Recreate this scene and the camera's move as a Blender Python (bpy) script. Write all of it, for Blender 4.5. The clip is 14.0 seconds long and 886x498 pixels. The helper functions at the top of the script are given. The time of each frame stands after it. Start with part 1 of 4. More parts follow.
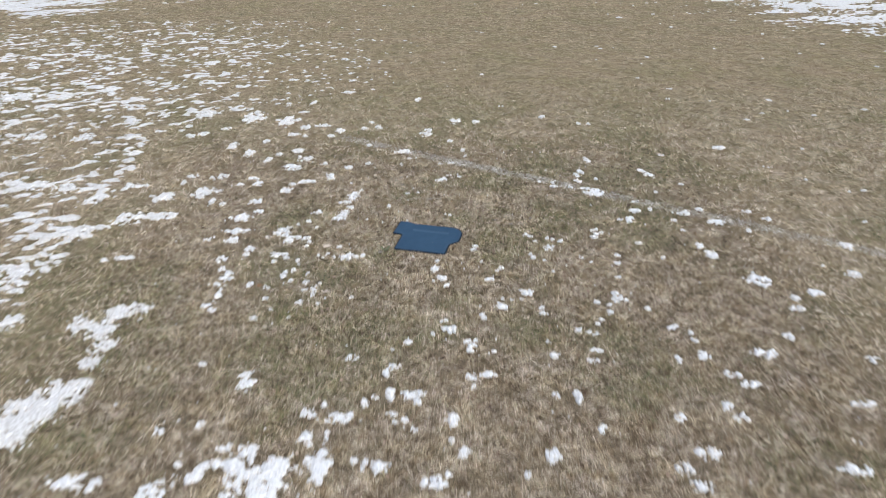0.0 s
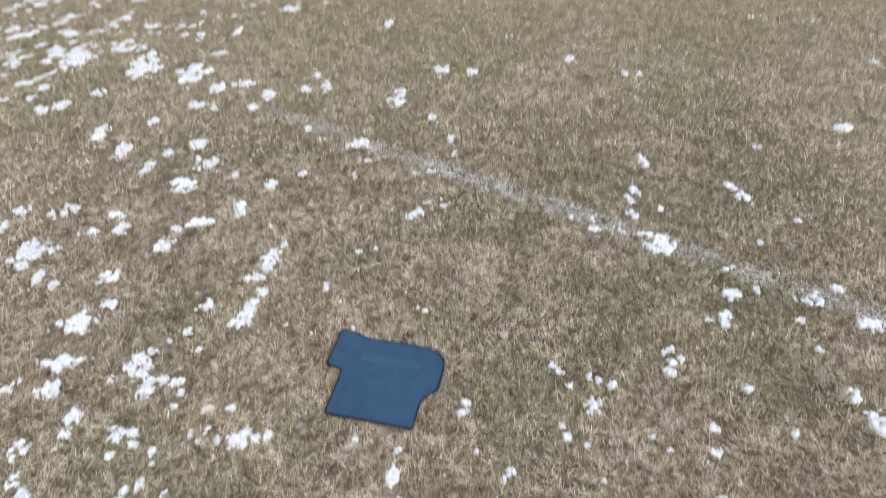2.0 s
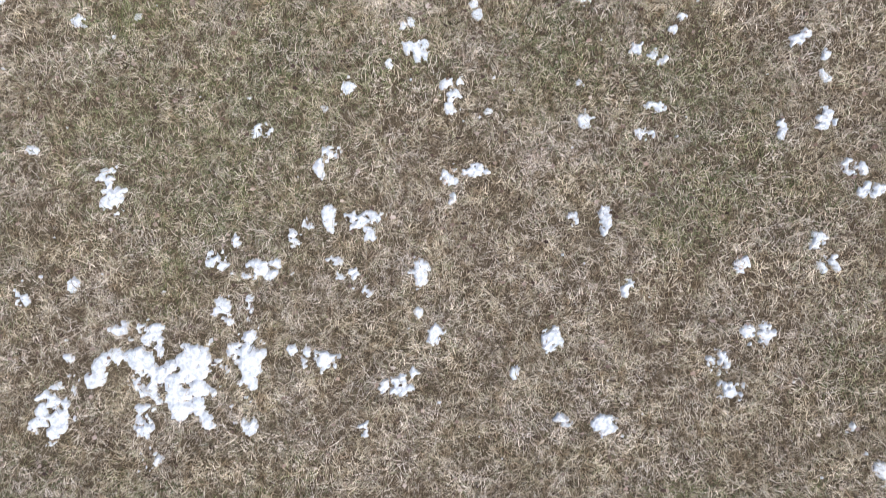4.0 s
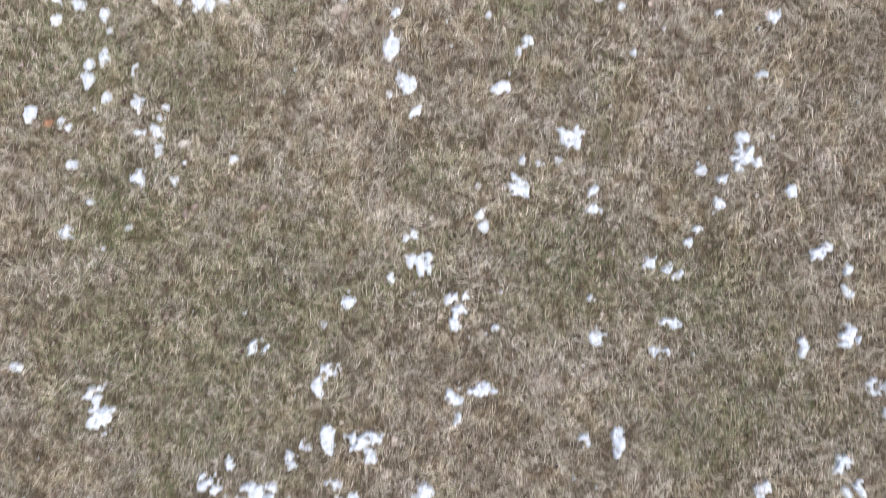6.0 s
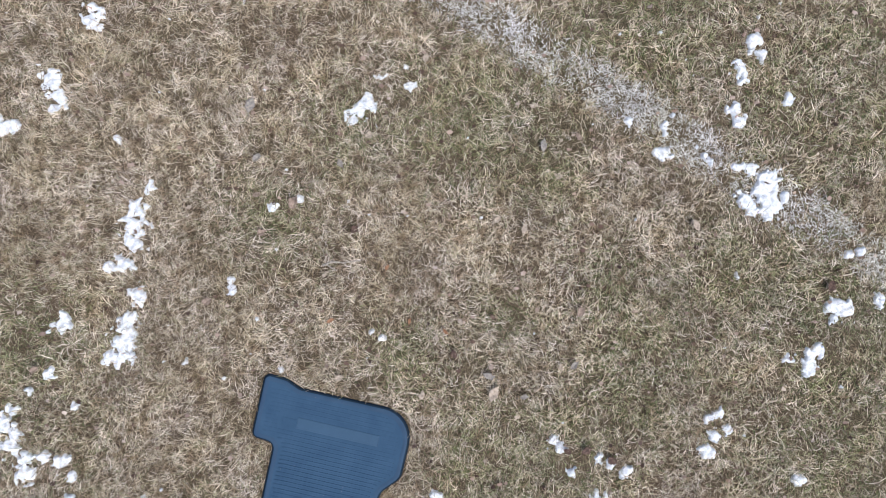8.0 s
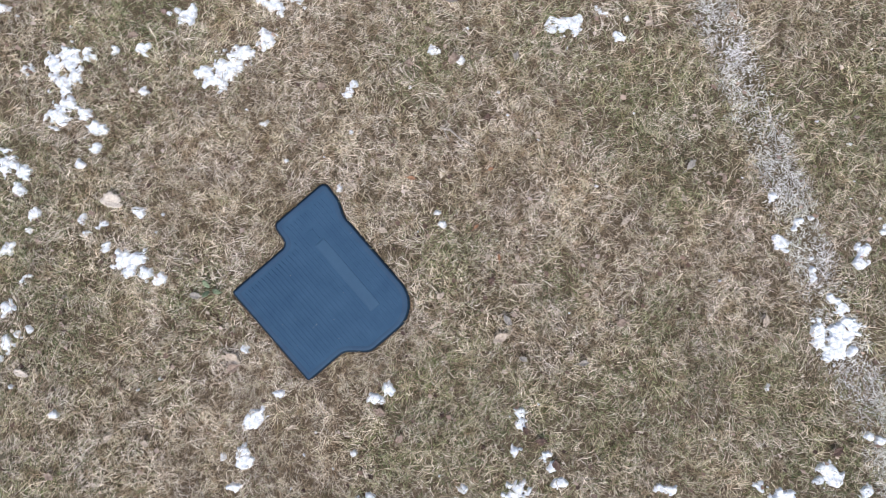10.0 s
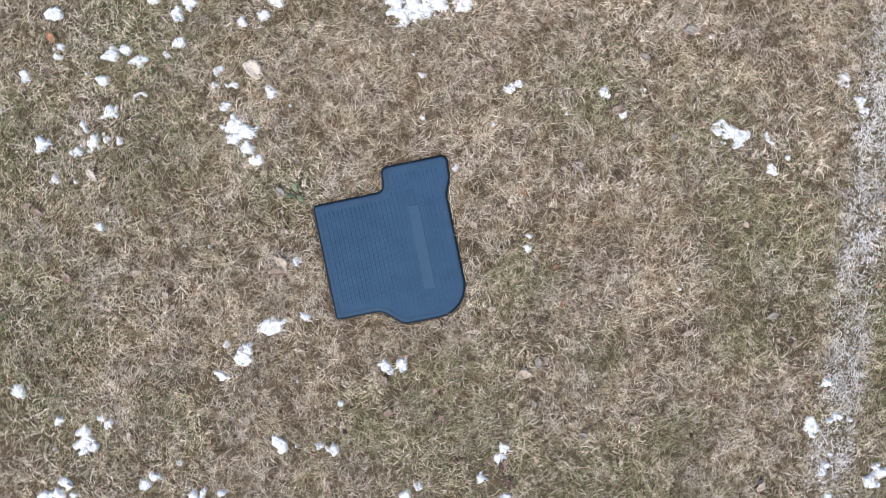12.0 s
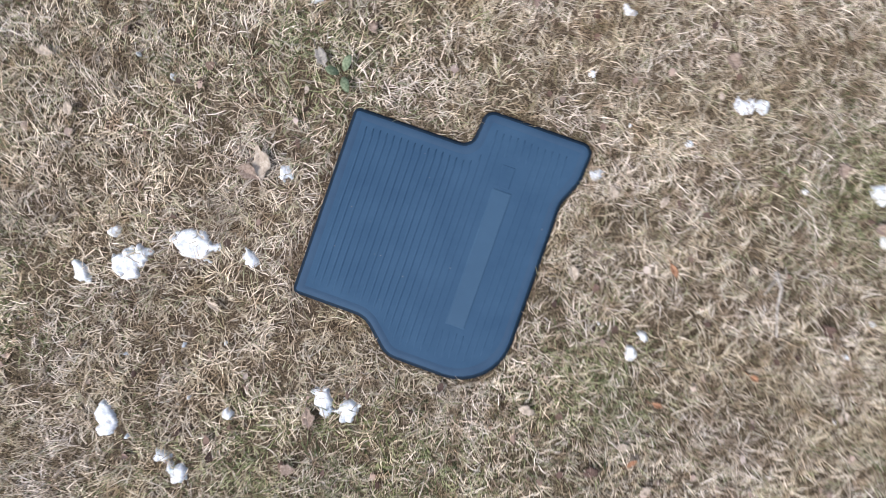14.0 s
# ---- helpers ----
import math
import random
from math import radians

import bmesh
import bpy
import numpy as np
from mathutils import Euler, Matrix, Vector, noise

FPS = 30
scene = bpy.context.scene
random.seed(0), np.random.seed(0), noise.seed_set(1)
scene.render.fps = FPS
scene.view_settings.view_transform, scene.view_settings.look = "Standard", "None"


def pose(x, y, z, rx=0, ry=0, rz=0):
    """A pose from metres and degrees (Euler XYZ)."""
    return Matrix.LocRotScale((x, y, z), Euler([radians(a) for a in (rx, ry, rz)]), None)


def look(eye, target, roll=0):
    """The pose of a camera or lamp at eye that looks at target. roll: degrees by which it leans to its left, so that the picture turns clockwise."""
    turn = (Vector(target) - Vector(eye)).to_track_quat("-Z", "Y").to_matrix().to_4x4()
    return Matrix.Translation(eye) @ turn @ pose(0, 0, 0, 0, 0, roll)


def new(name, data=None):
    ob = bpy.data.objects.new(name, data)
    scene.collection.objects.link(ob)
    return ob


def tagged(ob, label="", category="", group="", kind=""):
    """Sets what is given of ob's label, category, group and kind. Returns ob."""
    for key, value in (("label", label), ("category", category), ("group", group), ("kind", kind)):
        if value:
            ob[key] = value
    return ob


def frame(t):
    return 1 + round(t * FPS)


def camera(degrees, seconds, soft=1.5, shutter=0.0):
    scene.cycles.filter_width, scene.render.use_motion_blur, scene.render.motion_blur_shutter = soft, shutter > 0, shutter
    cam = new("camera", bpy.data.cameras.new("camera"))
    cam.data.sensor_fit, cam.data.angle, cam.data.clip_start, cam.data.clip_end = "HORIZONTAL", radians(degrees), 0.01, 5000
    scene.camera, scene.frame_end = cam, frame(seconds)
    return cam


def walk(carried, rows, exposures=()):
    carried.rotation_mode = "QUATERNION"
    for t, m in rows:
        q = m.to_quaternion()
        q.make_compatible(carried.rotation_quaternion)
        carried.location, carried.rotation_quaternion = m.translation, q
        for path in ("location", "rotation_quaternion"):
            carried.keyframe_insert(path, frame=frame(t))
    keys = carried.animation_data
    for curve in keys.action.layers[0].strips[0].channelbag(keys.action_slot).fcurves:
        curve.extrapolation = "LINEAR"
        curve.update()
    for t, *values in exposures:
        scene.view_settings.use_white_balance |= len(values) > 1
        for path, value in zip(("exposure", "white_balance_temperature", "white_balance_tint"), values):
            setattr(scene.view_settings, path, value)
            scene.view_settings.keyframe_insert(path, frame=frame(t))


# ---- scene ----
cam = camera(66.22, 14.0, soft=0.75, shutter=0.38)
walk(cam, [
    (0, pose(0.031, -4.286, 2.176, 62.16, -0.28, -1.66)),
    (0.5, pose(0.085, -3.255, 2.179, 62.19, -0.22, -1.71)),
    (1, pose(0.185, -2.238, 2.237, 62.02, 0.20, -1.60)),
    (1.5, pose(0.260, -1.876, 2.232, 60.59, 0.39, -1.49)),
    (1.7, pose(0.250, -1.826, 2.237, 56.48, 0.35, -1.73)),
    (2, pose(0.254, -1.769, 2.250, 48.77, 0.32, -1.83)),
    (2.5, pose(0.279, -1.682, 2.287, 35.37, 0.55, -1.76)),
    (3, pose(0.263, -1.736, 2.260, 23.84, 0.34, -1.44)),
    (3.3, pose(0.273, -1.765, 2.258, 15.56, 0.67, -1.50)),
    (3.5, pose(0.261, -1.773, 2.259, 10.01, 0.64, -1.91)),
    (3.7, pose(0.259, -1.782, 2.257, 4.45, 0.58, -1.90)),
    (4.2, pose(0.256, -1.735, 2.252, -2.38, 0.56, -1.88)),
    (4.9, pose(0.250, -1.515, 2.222, -3.42, 0.53, -1.86)),
    (5.4, pose(0.247, -1.312, 2.194, -3.22, 0.51, -1.85)),
    (5.8, pose(0.248, -1.158, 2.171, -2.63, 0.48, -1.79)),
    (6, pose(0.258, -1.111, 2.146, 0.39, 0.42, -1.87)),
    (6.2, pose(0.284, -0.980, 2.126, 1.53, 0.37, -1.51)),
    (6.5, pose(0.326, -0.661, 2.133, 0.90, 0.24, -1.93)),
    (7, pose(0.400, 0.012, 2.125, -1.39, 0.49, -2.27)),
    (7.5, pose(0.440, 0.573, 2.120, -2.32, 0.34, -2.22)),
    (7.7, pose(0.444, 0.681, 2.117, -2.69, 0.30, -2.22)),
    (8.2, pose(0.423, 0.745, 2.114, -2.45, 0.12, 0.60)),
    (8.75, pose(0.368, 0.690, 2.106, -1.95, -0.15, 13.40)),
    (9.3, pose(0.308, 0.490, 2.097, -1.42, -0.40, 27.60)),
    (9.8, pose(0.258, 0.359, 2.090, -1.04, -0.55, 34.21)),
    (10, pose(0.238, 0.332, 2.084, -1.05, -0.45, 35.16)),
    (10.5, pose(0.201, 0.251, 2.086, -1.06, -0.19, 42.47)),
    (11, pose(0.145, 0.207, 2.104, -1.59, -0.06, 50.22)),
    (11.5, pose(0.101, 0.185, 2.095, -1.88, 0.22, 57.26)),
    (12, pose(0.058, 0.177, 2.102, -1.94, 0.36, 64.11)),
    (12.5, pose(0.071, 0.160, 2.107, -2.05, 0.48, 71.15)),
    (13, pose(0.085, 0.138, 1.837, -1.69, 0.88, 78.93)),
    (13.5, pose(0.071, 0.115, 1.511, -1.54, 1.72, 86.62)),
    (14, pose(0.034, 0.045, 1.253, -1.43, 1.65, 95.00)),
], exposures=[(0, 0.45, 6700, 7.5), (1.5, 0.55, 6600, 7.5), (3, 0.60, 6500, 9), (6, 0.66, 6440, 10), (12.5, 0.76, 6480, 10.5), (14, 0.84, 6480, 10.5)])

from mathutils.geometry import tessellate_polygon

# ---- daylight: a bright, thinly overcast winter sky ----
world = bpy.data.worlds.new("winter_sky")
scene.world = world
world.use_nodes = True
wn = world.node_tree
wn.nodes.clear()
sky = wn.nodes.new("ShaderNodeTexSky")
sky.sky_type = "NISHITA"
sky.sun_disc = False
sky.sun_elevation = radians(59.6)
sky.sun_rotation = radians(140)
sky.dust_density = 4.0
veil = wn.nodes.new("ShaderNodeHueSaturation")
veil.inputs["Saturation"].default_value = 0.8
bg = wn.nodes.new("ShaderNodeBackground")
bg.inputs["Strength"].default_value = 0.12
wo = wn.nodes.new("ShaderNodeOutputWorld")
wn.links.new(sky.outputs[0], veil.inputs["Color"])
wn.links.new(veil.outputs[0], bg.inputs["Color"])
wn.links.new(bg.outputs[0], wo.inputs["Surface"])

sun = new("sun", bpy.data.lights.new("sun", "SUN"))
sun.data.energy = 1.35
sun.data.angle = radians(20)
sun.data.color = (1.0, 0.98, 0.95)
sun.matrix_world = look((3.0, -3.6, 8.0), (0, 0, 0))


# ---- helpers of this scene ----
def part(name, bm, material, parent=None, label="", smooth=False):
    me = bpy.data.meshes.new(name)
    bm.normal_update()
    bm.to_mesh(me)
    bm.free()
    if smooth:
        me.shade_smooth()
    me.materials.append(material)
    ob = new(name, me)
    if parent:
        ob.parent = parent
    return tagged(ob, label)


def tri_mesh(name, verts, tris, material, smooth=False):
    """A mesh object out of arrays of corners and triangles."""
    me = bpy.data.meshes.new(name)
    n = len(tris)
    me.vertices.add(len(verts))
    me.vertices.foreach_set("co", np.ascontiguousarray(verts, dtype=np.float32).ravel())
    me.loops.add(3 * n)
    me.loops.foreach_set("vertex_index", np.ascontiguousarray(tris, dtype=np.int32).ravel())
    me.polygons.add(n)
    me.polygons.foreach_set("loop_start", np.arange(0, 3 * n, 3, dtype=np.int32))
    me.update(calc_edges=True)
    if smooth:
        me.shade_smooth()
    me.materials.append(material)
    return new(name, me)


def lattice(ix, iy, seed):
    h = (ix.astype(np.int64) * 374761393 + iy.astype(np.int64) * 668265263 + seed * 974711) & 0x7FFFFFFF
    h = ((h ^ (h >> 13)) * 1274126177) & 0x7FFFFFFF
    return ((h ^ (h >> 16)) & 0xFFFF) / 65535.0


def vnoise(x, y, size, seed=0):
    """Smooth noise, 0 to 1, with lumps of that size in metres."""
    u, v = np.asarray(x) / size, np.asarray(y) / size
    iu, iv = np.floor(u), np.floor(v)
    fu, fv = u - iu, v - iv
    fu, fv = fu * fu * (3 - 2 * fu), fv * fv * (3 - 2 * fv)
    a, b = lattice(iu, iv, seed), lattice(iu + 1, iv, seed)
    c, d = lattice(iu, iv + 1, seed), lattice(iu + 1, iv + 1, seed)
    return (a * (1 - fu) + b * fu) * (1 - fv) + (c * (1 - fu) + d * fu) * fv


def fbm(x, y, size, seed=0):
    return (vnoise(x, y, size, seed) * 0.55 + vnoise(x, y, size * 0.45, seed + 7) * 0.3
            + vnoise(x, y, size * 0.2, seed + 13) * 0.15)


# ---- materials ----
def shader(name, rough=0.7, specular=0.3):
    m = bpy.data.materials.new(name)
    m.use_nodes = True
    p = m.node_tree.nodes["Principled BSDF"]
    p.inputs["Roughness"].default_value = rough
    p.inputs["Specular IOR Level"].default_value = specular
    return m, m.node_tree.nodes, m.node_tree.links, p


def ramp(nodes, stops):
    r = nodes.new("ShaderNodeValToRGB")
    while len(r.color_ramp.elements) < len(stops):
        r.color_ramp.elements.new(0.5)
    for e, (at, col) in zip(r.color_ramp.elements, stops):
        e.position, e.color = at, (*col, 1)
    return r


def noise_node(nodes, links, scale, detail=3.0, rough=0.6):
    t = nodes.new("ShaderNodeTexNoise")
    t.inputs["Scale"].default_value = scale
    t.inputs["Detail"].default_value = detail
    t.inputs["Roughness"].default_value = rough
    g = nodes.new("ShaderNodeNewGeometry")
    links.new(g.outputs["Position"], t.inputs["Vector"])
    return t


def mix(nodes, links, fac, a, b, blend="MIX"):
    m = nodes.new("ShaderNodeMix")
    m.data_type, m.blend_type = "RGBA", blend
    for sock, val in ((m.inputs[0], fac), (m.inputs[6], a), (m.inputs[7], b)):
        if isinstance(val, (int, float)):
            sock.default_value = val
        elif isinstance(val, tuple):
            sock.default_value = (*val, 1)
        else:
            links.new(val, sock)
    return m.outputs[2]


def blade_material(name, stops, patch_tint, patch_size, spot_tint, low=0.45, high=0.62):
    """Blades that differ one by one, in patches of another tint."""
    m, n, l, p = shader(name, 0.75, 0.1)
    g = n.new("ShaderNodeNewGeometry")
    r = ramp(n, stops)
    l.new(g.outputs["Random Per Island"], r.inputs[0])
    t = noise_node(n, l, 1.0 / patch_size, 3.0)
    rr = ramp(n, [(low, (0, 0, 0)), (high, (1, 1, 1))])
    l.new(t.outputs[0], rr.inputs[0])
    tinted = mix(n, l, 1.0, r.outputs[0], patch_tint, "MULTIPLY")
    col = mix(n, l, rr.outputs[0], r.outputs[0], tinted)
    spots = noise_node(n, l, 24.0, 3.0)
    sr = ramp(n, [(0.49, (0, 0, 0)), (0.62, (1, 1, 1))])
    l.new(spots.outputs[0], sr.inputs[0])
    col = mix(n, l, sr.outputs[0], col, mix(n, l, 1.0, col, spot_tint, "MULTIPLY"))
    # slow drift between greyer and yellower straw
    drift = noise_node(n, l, 6.5, 2.0)
    dr = ramp(n, [(0.36, (0.95, 0.93, 0.96)), (0.5, (1.0, 0.98, 0.97)), (0.64, (1.02, 0.985, 0.92))])
    l.new(drift.outputs[0], dr.inputs[0])
    col = mix(n, l, 1.0, col, dr.outputs[0], "MULTIPLY")
    l.new(col, p.inputs["Base Color"])
    return m


DRY_STOPS = [(0.0, (0.06, 0.047, 0.038)), (0.08, (0.20, 0.158, 0.13)), (0.17, (0.38, 0.35, 0.315)), (0.27, (0.46, 0.41, 0.30)),
             (0.39, (0.60, 0.515, 0.415)), (0.52, (0.74, 0.655, 0.525)), (0.62, (0.72, 0.67, 0.61)), (0.74, (0.86, 0.775, 0.645)),
             (0.85, (0.95, 0.90, 0.83)), (0.90, (0.40, 0.395, 0.27)), (1.0, (0.29, 0.315, 0.20))]
dry_blades = blade_material("dry_grass_blades", DRY_STOPS, (0.70, 0.69, 0.655), 0.2, (0.55, 0.49, 0.435), 0.44, 0.6)
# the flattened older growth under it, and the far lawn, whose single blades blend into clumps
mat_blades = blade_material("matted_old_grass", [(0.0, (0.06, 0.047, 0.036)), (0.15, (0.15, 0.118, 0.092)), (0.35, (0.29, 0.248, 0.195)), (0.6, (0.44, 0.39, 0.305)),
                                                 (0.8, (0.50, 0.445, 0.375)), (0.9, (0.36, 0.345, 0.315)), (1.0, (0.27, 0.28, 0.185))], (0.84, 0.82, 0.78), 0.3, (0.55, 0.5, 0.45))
clump_blades = blade_material("dry_grass_clumps", [(0.0, (0.36, 0.312, 0.245)), (0.3, (0.44, 0.388, 0.302)), (0.7, (0.53, 0.47, 0.372)), (1.0, (0.61, 0.548, 0.445))],
                              (0.75, 0.735, 0.665), 0.25, (0.85, 0.82, 0.77))
green_clumps = blade_material("green_grass_clumps", [(0.0, (0.24, 0.23, 0.138)), (0.5, (0.36, 0.34, 0.21)), (1.0, (0.49, 0.455, 0.31))],
                              (0.88, 0.92, 0.84), 0.5, (0.86, 0.86, 0.82))
green_blades = blade_material("green_grass_blades",
                              [(0.0, (0.055, 0.066, 0.034)), (0.35, (0.125, 0.148, 0.077)), (0.7, (0.25, 0.265, 0.15)), (1.0, (0.50, 0.495, 0.34))],
                              (0.85, 0.9, 0.8), 0.3, (0.7, 0.7, 0.66))
chalk_blades = blade_material("chalked_grass_blades",
                              [(0.0, (0.34, 0.33, 0.315)), (0.25, (0.52, 0.525, 0.52)), (0.65, (0.70, 0.72, 0.725)), (1.0, (0.88, 0.91, 0.92))],
                              (0.8, 0.8, 0.78), 0.2, (0.75, 0.75, 0.74))


def thatch_material():
    m, n, l, p = shader("thatch_and_soil", 0.9, 0.1)
    fine = noise_node(n, l, 260.0, 4.0, 0.7)
    mid = noise_node(n, l, 28.0, 4.0, 0.65)
    big = noise_node(n, l, 1.3, 3.0)
    a = ramp(n, [(0.28, (0.035, 0.028, 0.02)), (0.5, (0.115, 0.093, 0.073)), (0.70, (0.42, 0.365, 0.295))])
    l.new(fine.outputs[0], a.inputs[0])
    b = ramp(n, [(0.3, (0.5, 0.46, 0.4)), (0.7, (1.1, 1.08, 1.0))])
    l.new(mid.outputs[0], b.inputs[0])
    c = ramp(n, [(0.35, (0.9, 0.95, 0.86)), (0.65, (1.05, 1.0, 0.98))])
    l.new(big.outputs[0], c.inputs[0])
    col = mix(n, l, 1.0, mix(n, l, 1.0, a.outputs[0], b.outputs[0], "MULTIPLY"), c.outputs[0], "MULTIPLY")
    # out on the lawn the sward is closed and only straw shows between the blades
    g = n.new("ShaderNodeNewGeometry")
    xyz = n.new("ShaderNodeSeparateXYZ")
    l.new(g.outputs["Position"], xyz.inputs[0])
    reach = []
    for axis, centre, half in (("X", 0.275, 1.975), ("Y", -0.5, 2.25)):
        off = n.new("ShaderNodeMath")
        off.operation = "SUBTRACT"
        l.new(xyz.outputs[axis], off.inputs[0])
        off.inputs[1].default_value = centre
        size = n.new("ShaderNodeMath")
        size.operation = "ABSOLUTE"
        l.new(off.outputs[0], size.inputs[0])
        share = n.new("ShaderNodeMath")
        share.operation = "DIVIDE"
        l.new(size.outputs[0], share.inputs[0])
        share.inputs[1].default_value = half
        reach.append(share)
    most = n.new("ShaderNodeMath")
    most.operation = "MAXIMUM"
    l.new(reach[0].outputs[0], most.inputs[0])
    l.new(reach[1].outputs[0], most.inputs[1])
    spread = n.new("ShaderNodeMapRange")
    spread.inputs["From Min"].default_value, spread.inputs["From Max"].default_value = 0.95, 1.3
    l.new(most.outputs[0], spread.inputs["Value"])
    tuft = noise_node(n, l, 9.0, 5.0, 0.7)
    straw = ramp(n, [(0.34, (0.11, 0.092, 0.062)), (0.5, (0.205, 0.174, 0.126)), (0.66, (0.29, 0.252, 0.188))])
    l.new(tuft.outputs[0], straw.inputs[0])
    col = mix(n, l, spread.outputs[0], col, mix(n, l, 1.0, straw.outputs[0], c.outputs[0], "MULTIPLY"))
    l.new(col, p.inputs["Base Color"])
    bump = n.new("ShaderNodeBump")
    bump.inputs["Strength"].default_value = 0.7
    bump.inputs["Distance"].default_value = 0.01
    l.new(fine.outputs[0], bump.inputs["Height"])
    l.new(bump.outputs[0], p.inputs["Normal"])
    return m


def snow_material(name, hollow, crest):
    m, n, l, p = shader(name, 0.55, 0.35)
    fine = noise_node(n, l, 350.0, 3.0)
    mid = noise_node(n, l, 80.0, 4.0, 0.65)
    a = ramp(n, [(0.38, hollow), (0.58, crest)])
    l.new(mid.outputs[0], a.inputs[0])
    l.new(a.outputs[0], p.inputs["Base Color"])
    p.inputs["Subsurface Weight"].default_value = 0.25
    p.inputs["Subsurface Radius"].default_value = (0.012, 0.014, 0.016)
    p.inputs["Subsurface Scale"].default_value = 0.5
    bump = n.new("ShaderNodeBump")
    bump.inputs["Strength"].default_value = 0.3
    bump.inputs["Distance"].default_value = 0.003
    l.new(fine.outputs[0], bump.inputs["Height"])
    l.new(bump.outputs[0], p.inputs["Normal"])
    return m


def rubber_material(name, dark, light, rough, specular=0.07):
    m, n, l, p = shader(name, rough, specular)
    big = noise_node(n, l, 14.0, 4.0)
    fine = noise_node(n, l, 1800.0, 2.0)
    a = ramp(n, [(0.3, dark), (0.7, light)])
    l.new(big.outputs[0], a.inputs[0])
    l.new(a.outputs[0], p.inputs["Base Color"])
    r = ramp(n, [(0.3, (rough - 0.06,) * 3), (0.7, (rough + 0.08,) * 3)])
    l.new(big.outputs[0], r.inputs[0])
    l.new(r.outputs[0], p.inputs["Roughness"])
    bump = n.new("ShaderNodeBump")
    bump.inputs["Strength"].default_value = 0.25
    bump.inputs["Distance"].default_value = 0.0006
    l.new(fine.outputs[0], bump.inputs["Height"])
    l.new(bump.outputs[0], p.inputs["Normal"])
    return m


def leaf_material(name, a, b):
    m, n, l, p = shader(name, 0.7, 0.2)
    t = noise_node(n, l, 130.0, 4.0, 0.7)
    r = ramp(n, [(0.32, tuple(0.62 * c for c in a)), (0.45, a), (0.66, b)])
    l.new(t.outputs[0], r.inputs[0])
    l.new(r.outputs[0], p.inputs["Base Color"])
    bump = n.new("ShaderNodeBump")
    bump.inputs["Strength"].default_value = 0.5
    bump.inputs["Distance"].default_value = 0.002
    l.new(t.outputs[0], bump.inputs["Height"])
    l.new(bump.outputs[0], p.inputs["Normal"])
    return m


thatch = thatch_material()
snow_white = snow_material("melting_snow", (0.49, 0.53, 0.59), (0.74, 0.775, 0.83))
snow_thin = snow_material("thin_wet_snow", (0.42, 0.435, 0.46), (0.70, 0.73, 0.775))
rubber = rubber_material("blue_grey_rubber", (0.028, 0.063, 0.118), (0.037, 0.079, 0.140), 0.72, 0.05)
# same rubber, darkened to paint in the shade under the mat's rim
rubber_edge_shade = rubber_material("rubber_edge_painted_shade", (0.010, 0.020, 0.036), (0.014, 0.027, 0.047), 0.55)
rubber_plate = rubber_material("smooth_rubber_plate", (0.032, 0.072, 0.129), (0.039, 0.084, 0.146), 0.48, 0.1)
# worn smooth; its tone drops a little to paint the edge shade further in
rubber_lip = rubber_material("worn_shaded_rubber_lip", (0.025, 0.055, 0.104), (0.033, 0.070, 0.126), 0.6, 0.12)
pale_leaf = leaf_material("pale_leaf", (0.47, 0.42, 0.375), (0.60, 0.545, 0.49))
tan_leaf = leaf_material("tan_leaf", (0.35, 0.295, 0.245), (0.50, 0.435, 0.37))
brown_leaf = leaf_material("brown_leaf", (0.21, 0.16, 0.135), (0.35, 0.28, 0.235))
dark_leaf = leaf_material("wet_dark_leaf", (0.07, 0.045, 0.038), (0.15, 0.10, 0.085))
green_leaf = leaf_material("weed_leaf_green", (0.12, 0.16, 0.10), (0.24, 0.29, 0.20))
grey_leaf = leaf_material("grey_leaf", (0.22, 0.21, 0.20), (0.36, 0.33, 0.30))
rust_leaf = leaf_material("rust_leaf", (0.27, 0.14, 0.085), (0.42, 0.24, 0.15))
stump_bark = leaf_material("dark_wet_bark", (0.035, 0.026, 0.022), (0.085, 0.065, 0.055))
bark = leaf_material("weathered_twig_bark", (0.31, 0.28, 0.255), (0.50, 0.465, 0.43))
litter_mix = blade_material("leaf_fragments", [(0.0, (0.06, 0.042, 0.038)), (0.35, (0.17, 0.125, 0.105)), (0.6, (0.30, 0.235, 0.205)),
                                               (0.85, (0.46, 0.385, 0.34)), (1.0, (0.58, 0.53, 0.48))], (0.9, 0.85, 0.85), 0.4, (0.8, 0.75, 0.75))

# ---- the mat's plan: corners in its own plane, with the radius of each ----
MAT_TURN = radians(-14.4)
MAT_AT = Vector((-0.174, -0.169, 0.0))
MAT_CORNERS = [(-0.005, -0.003, 0.012), (0.358, -0.003, 0.012), (0.358, 0.140, 0.05), (0.412, 0.200, 0.05), (0.413, 0.414, 0.160),
               (0.041, 0.412, 0.05), (-0.006, 0.432, 0.04), (-0.079, 0.436, 0.022), (-0.079, 0.226, 0.022), (-0.006, 0.220, 0.022)]


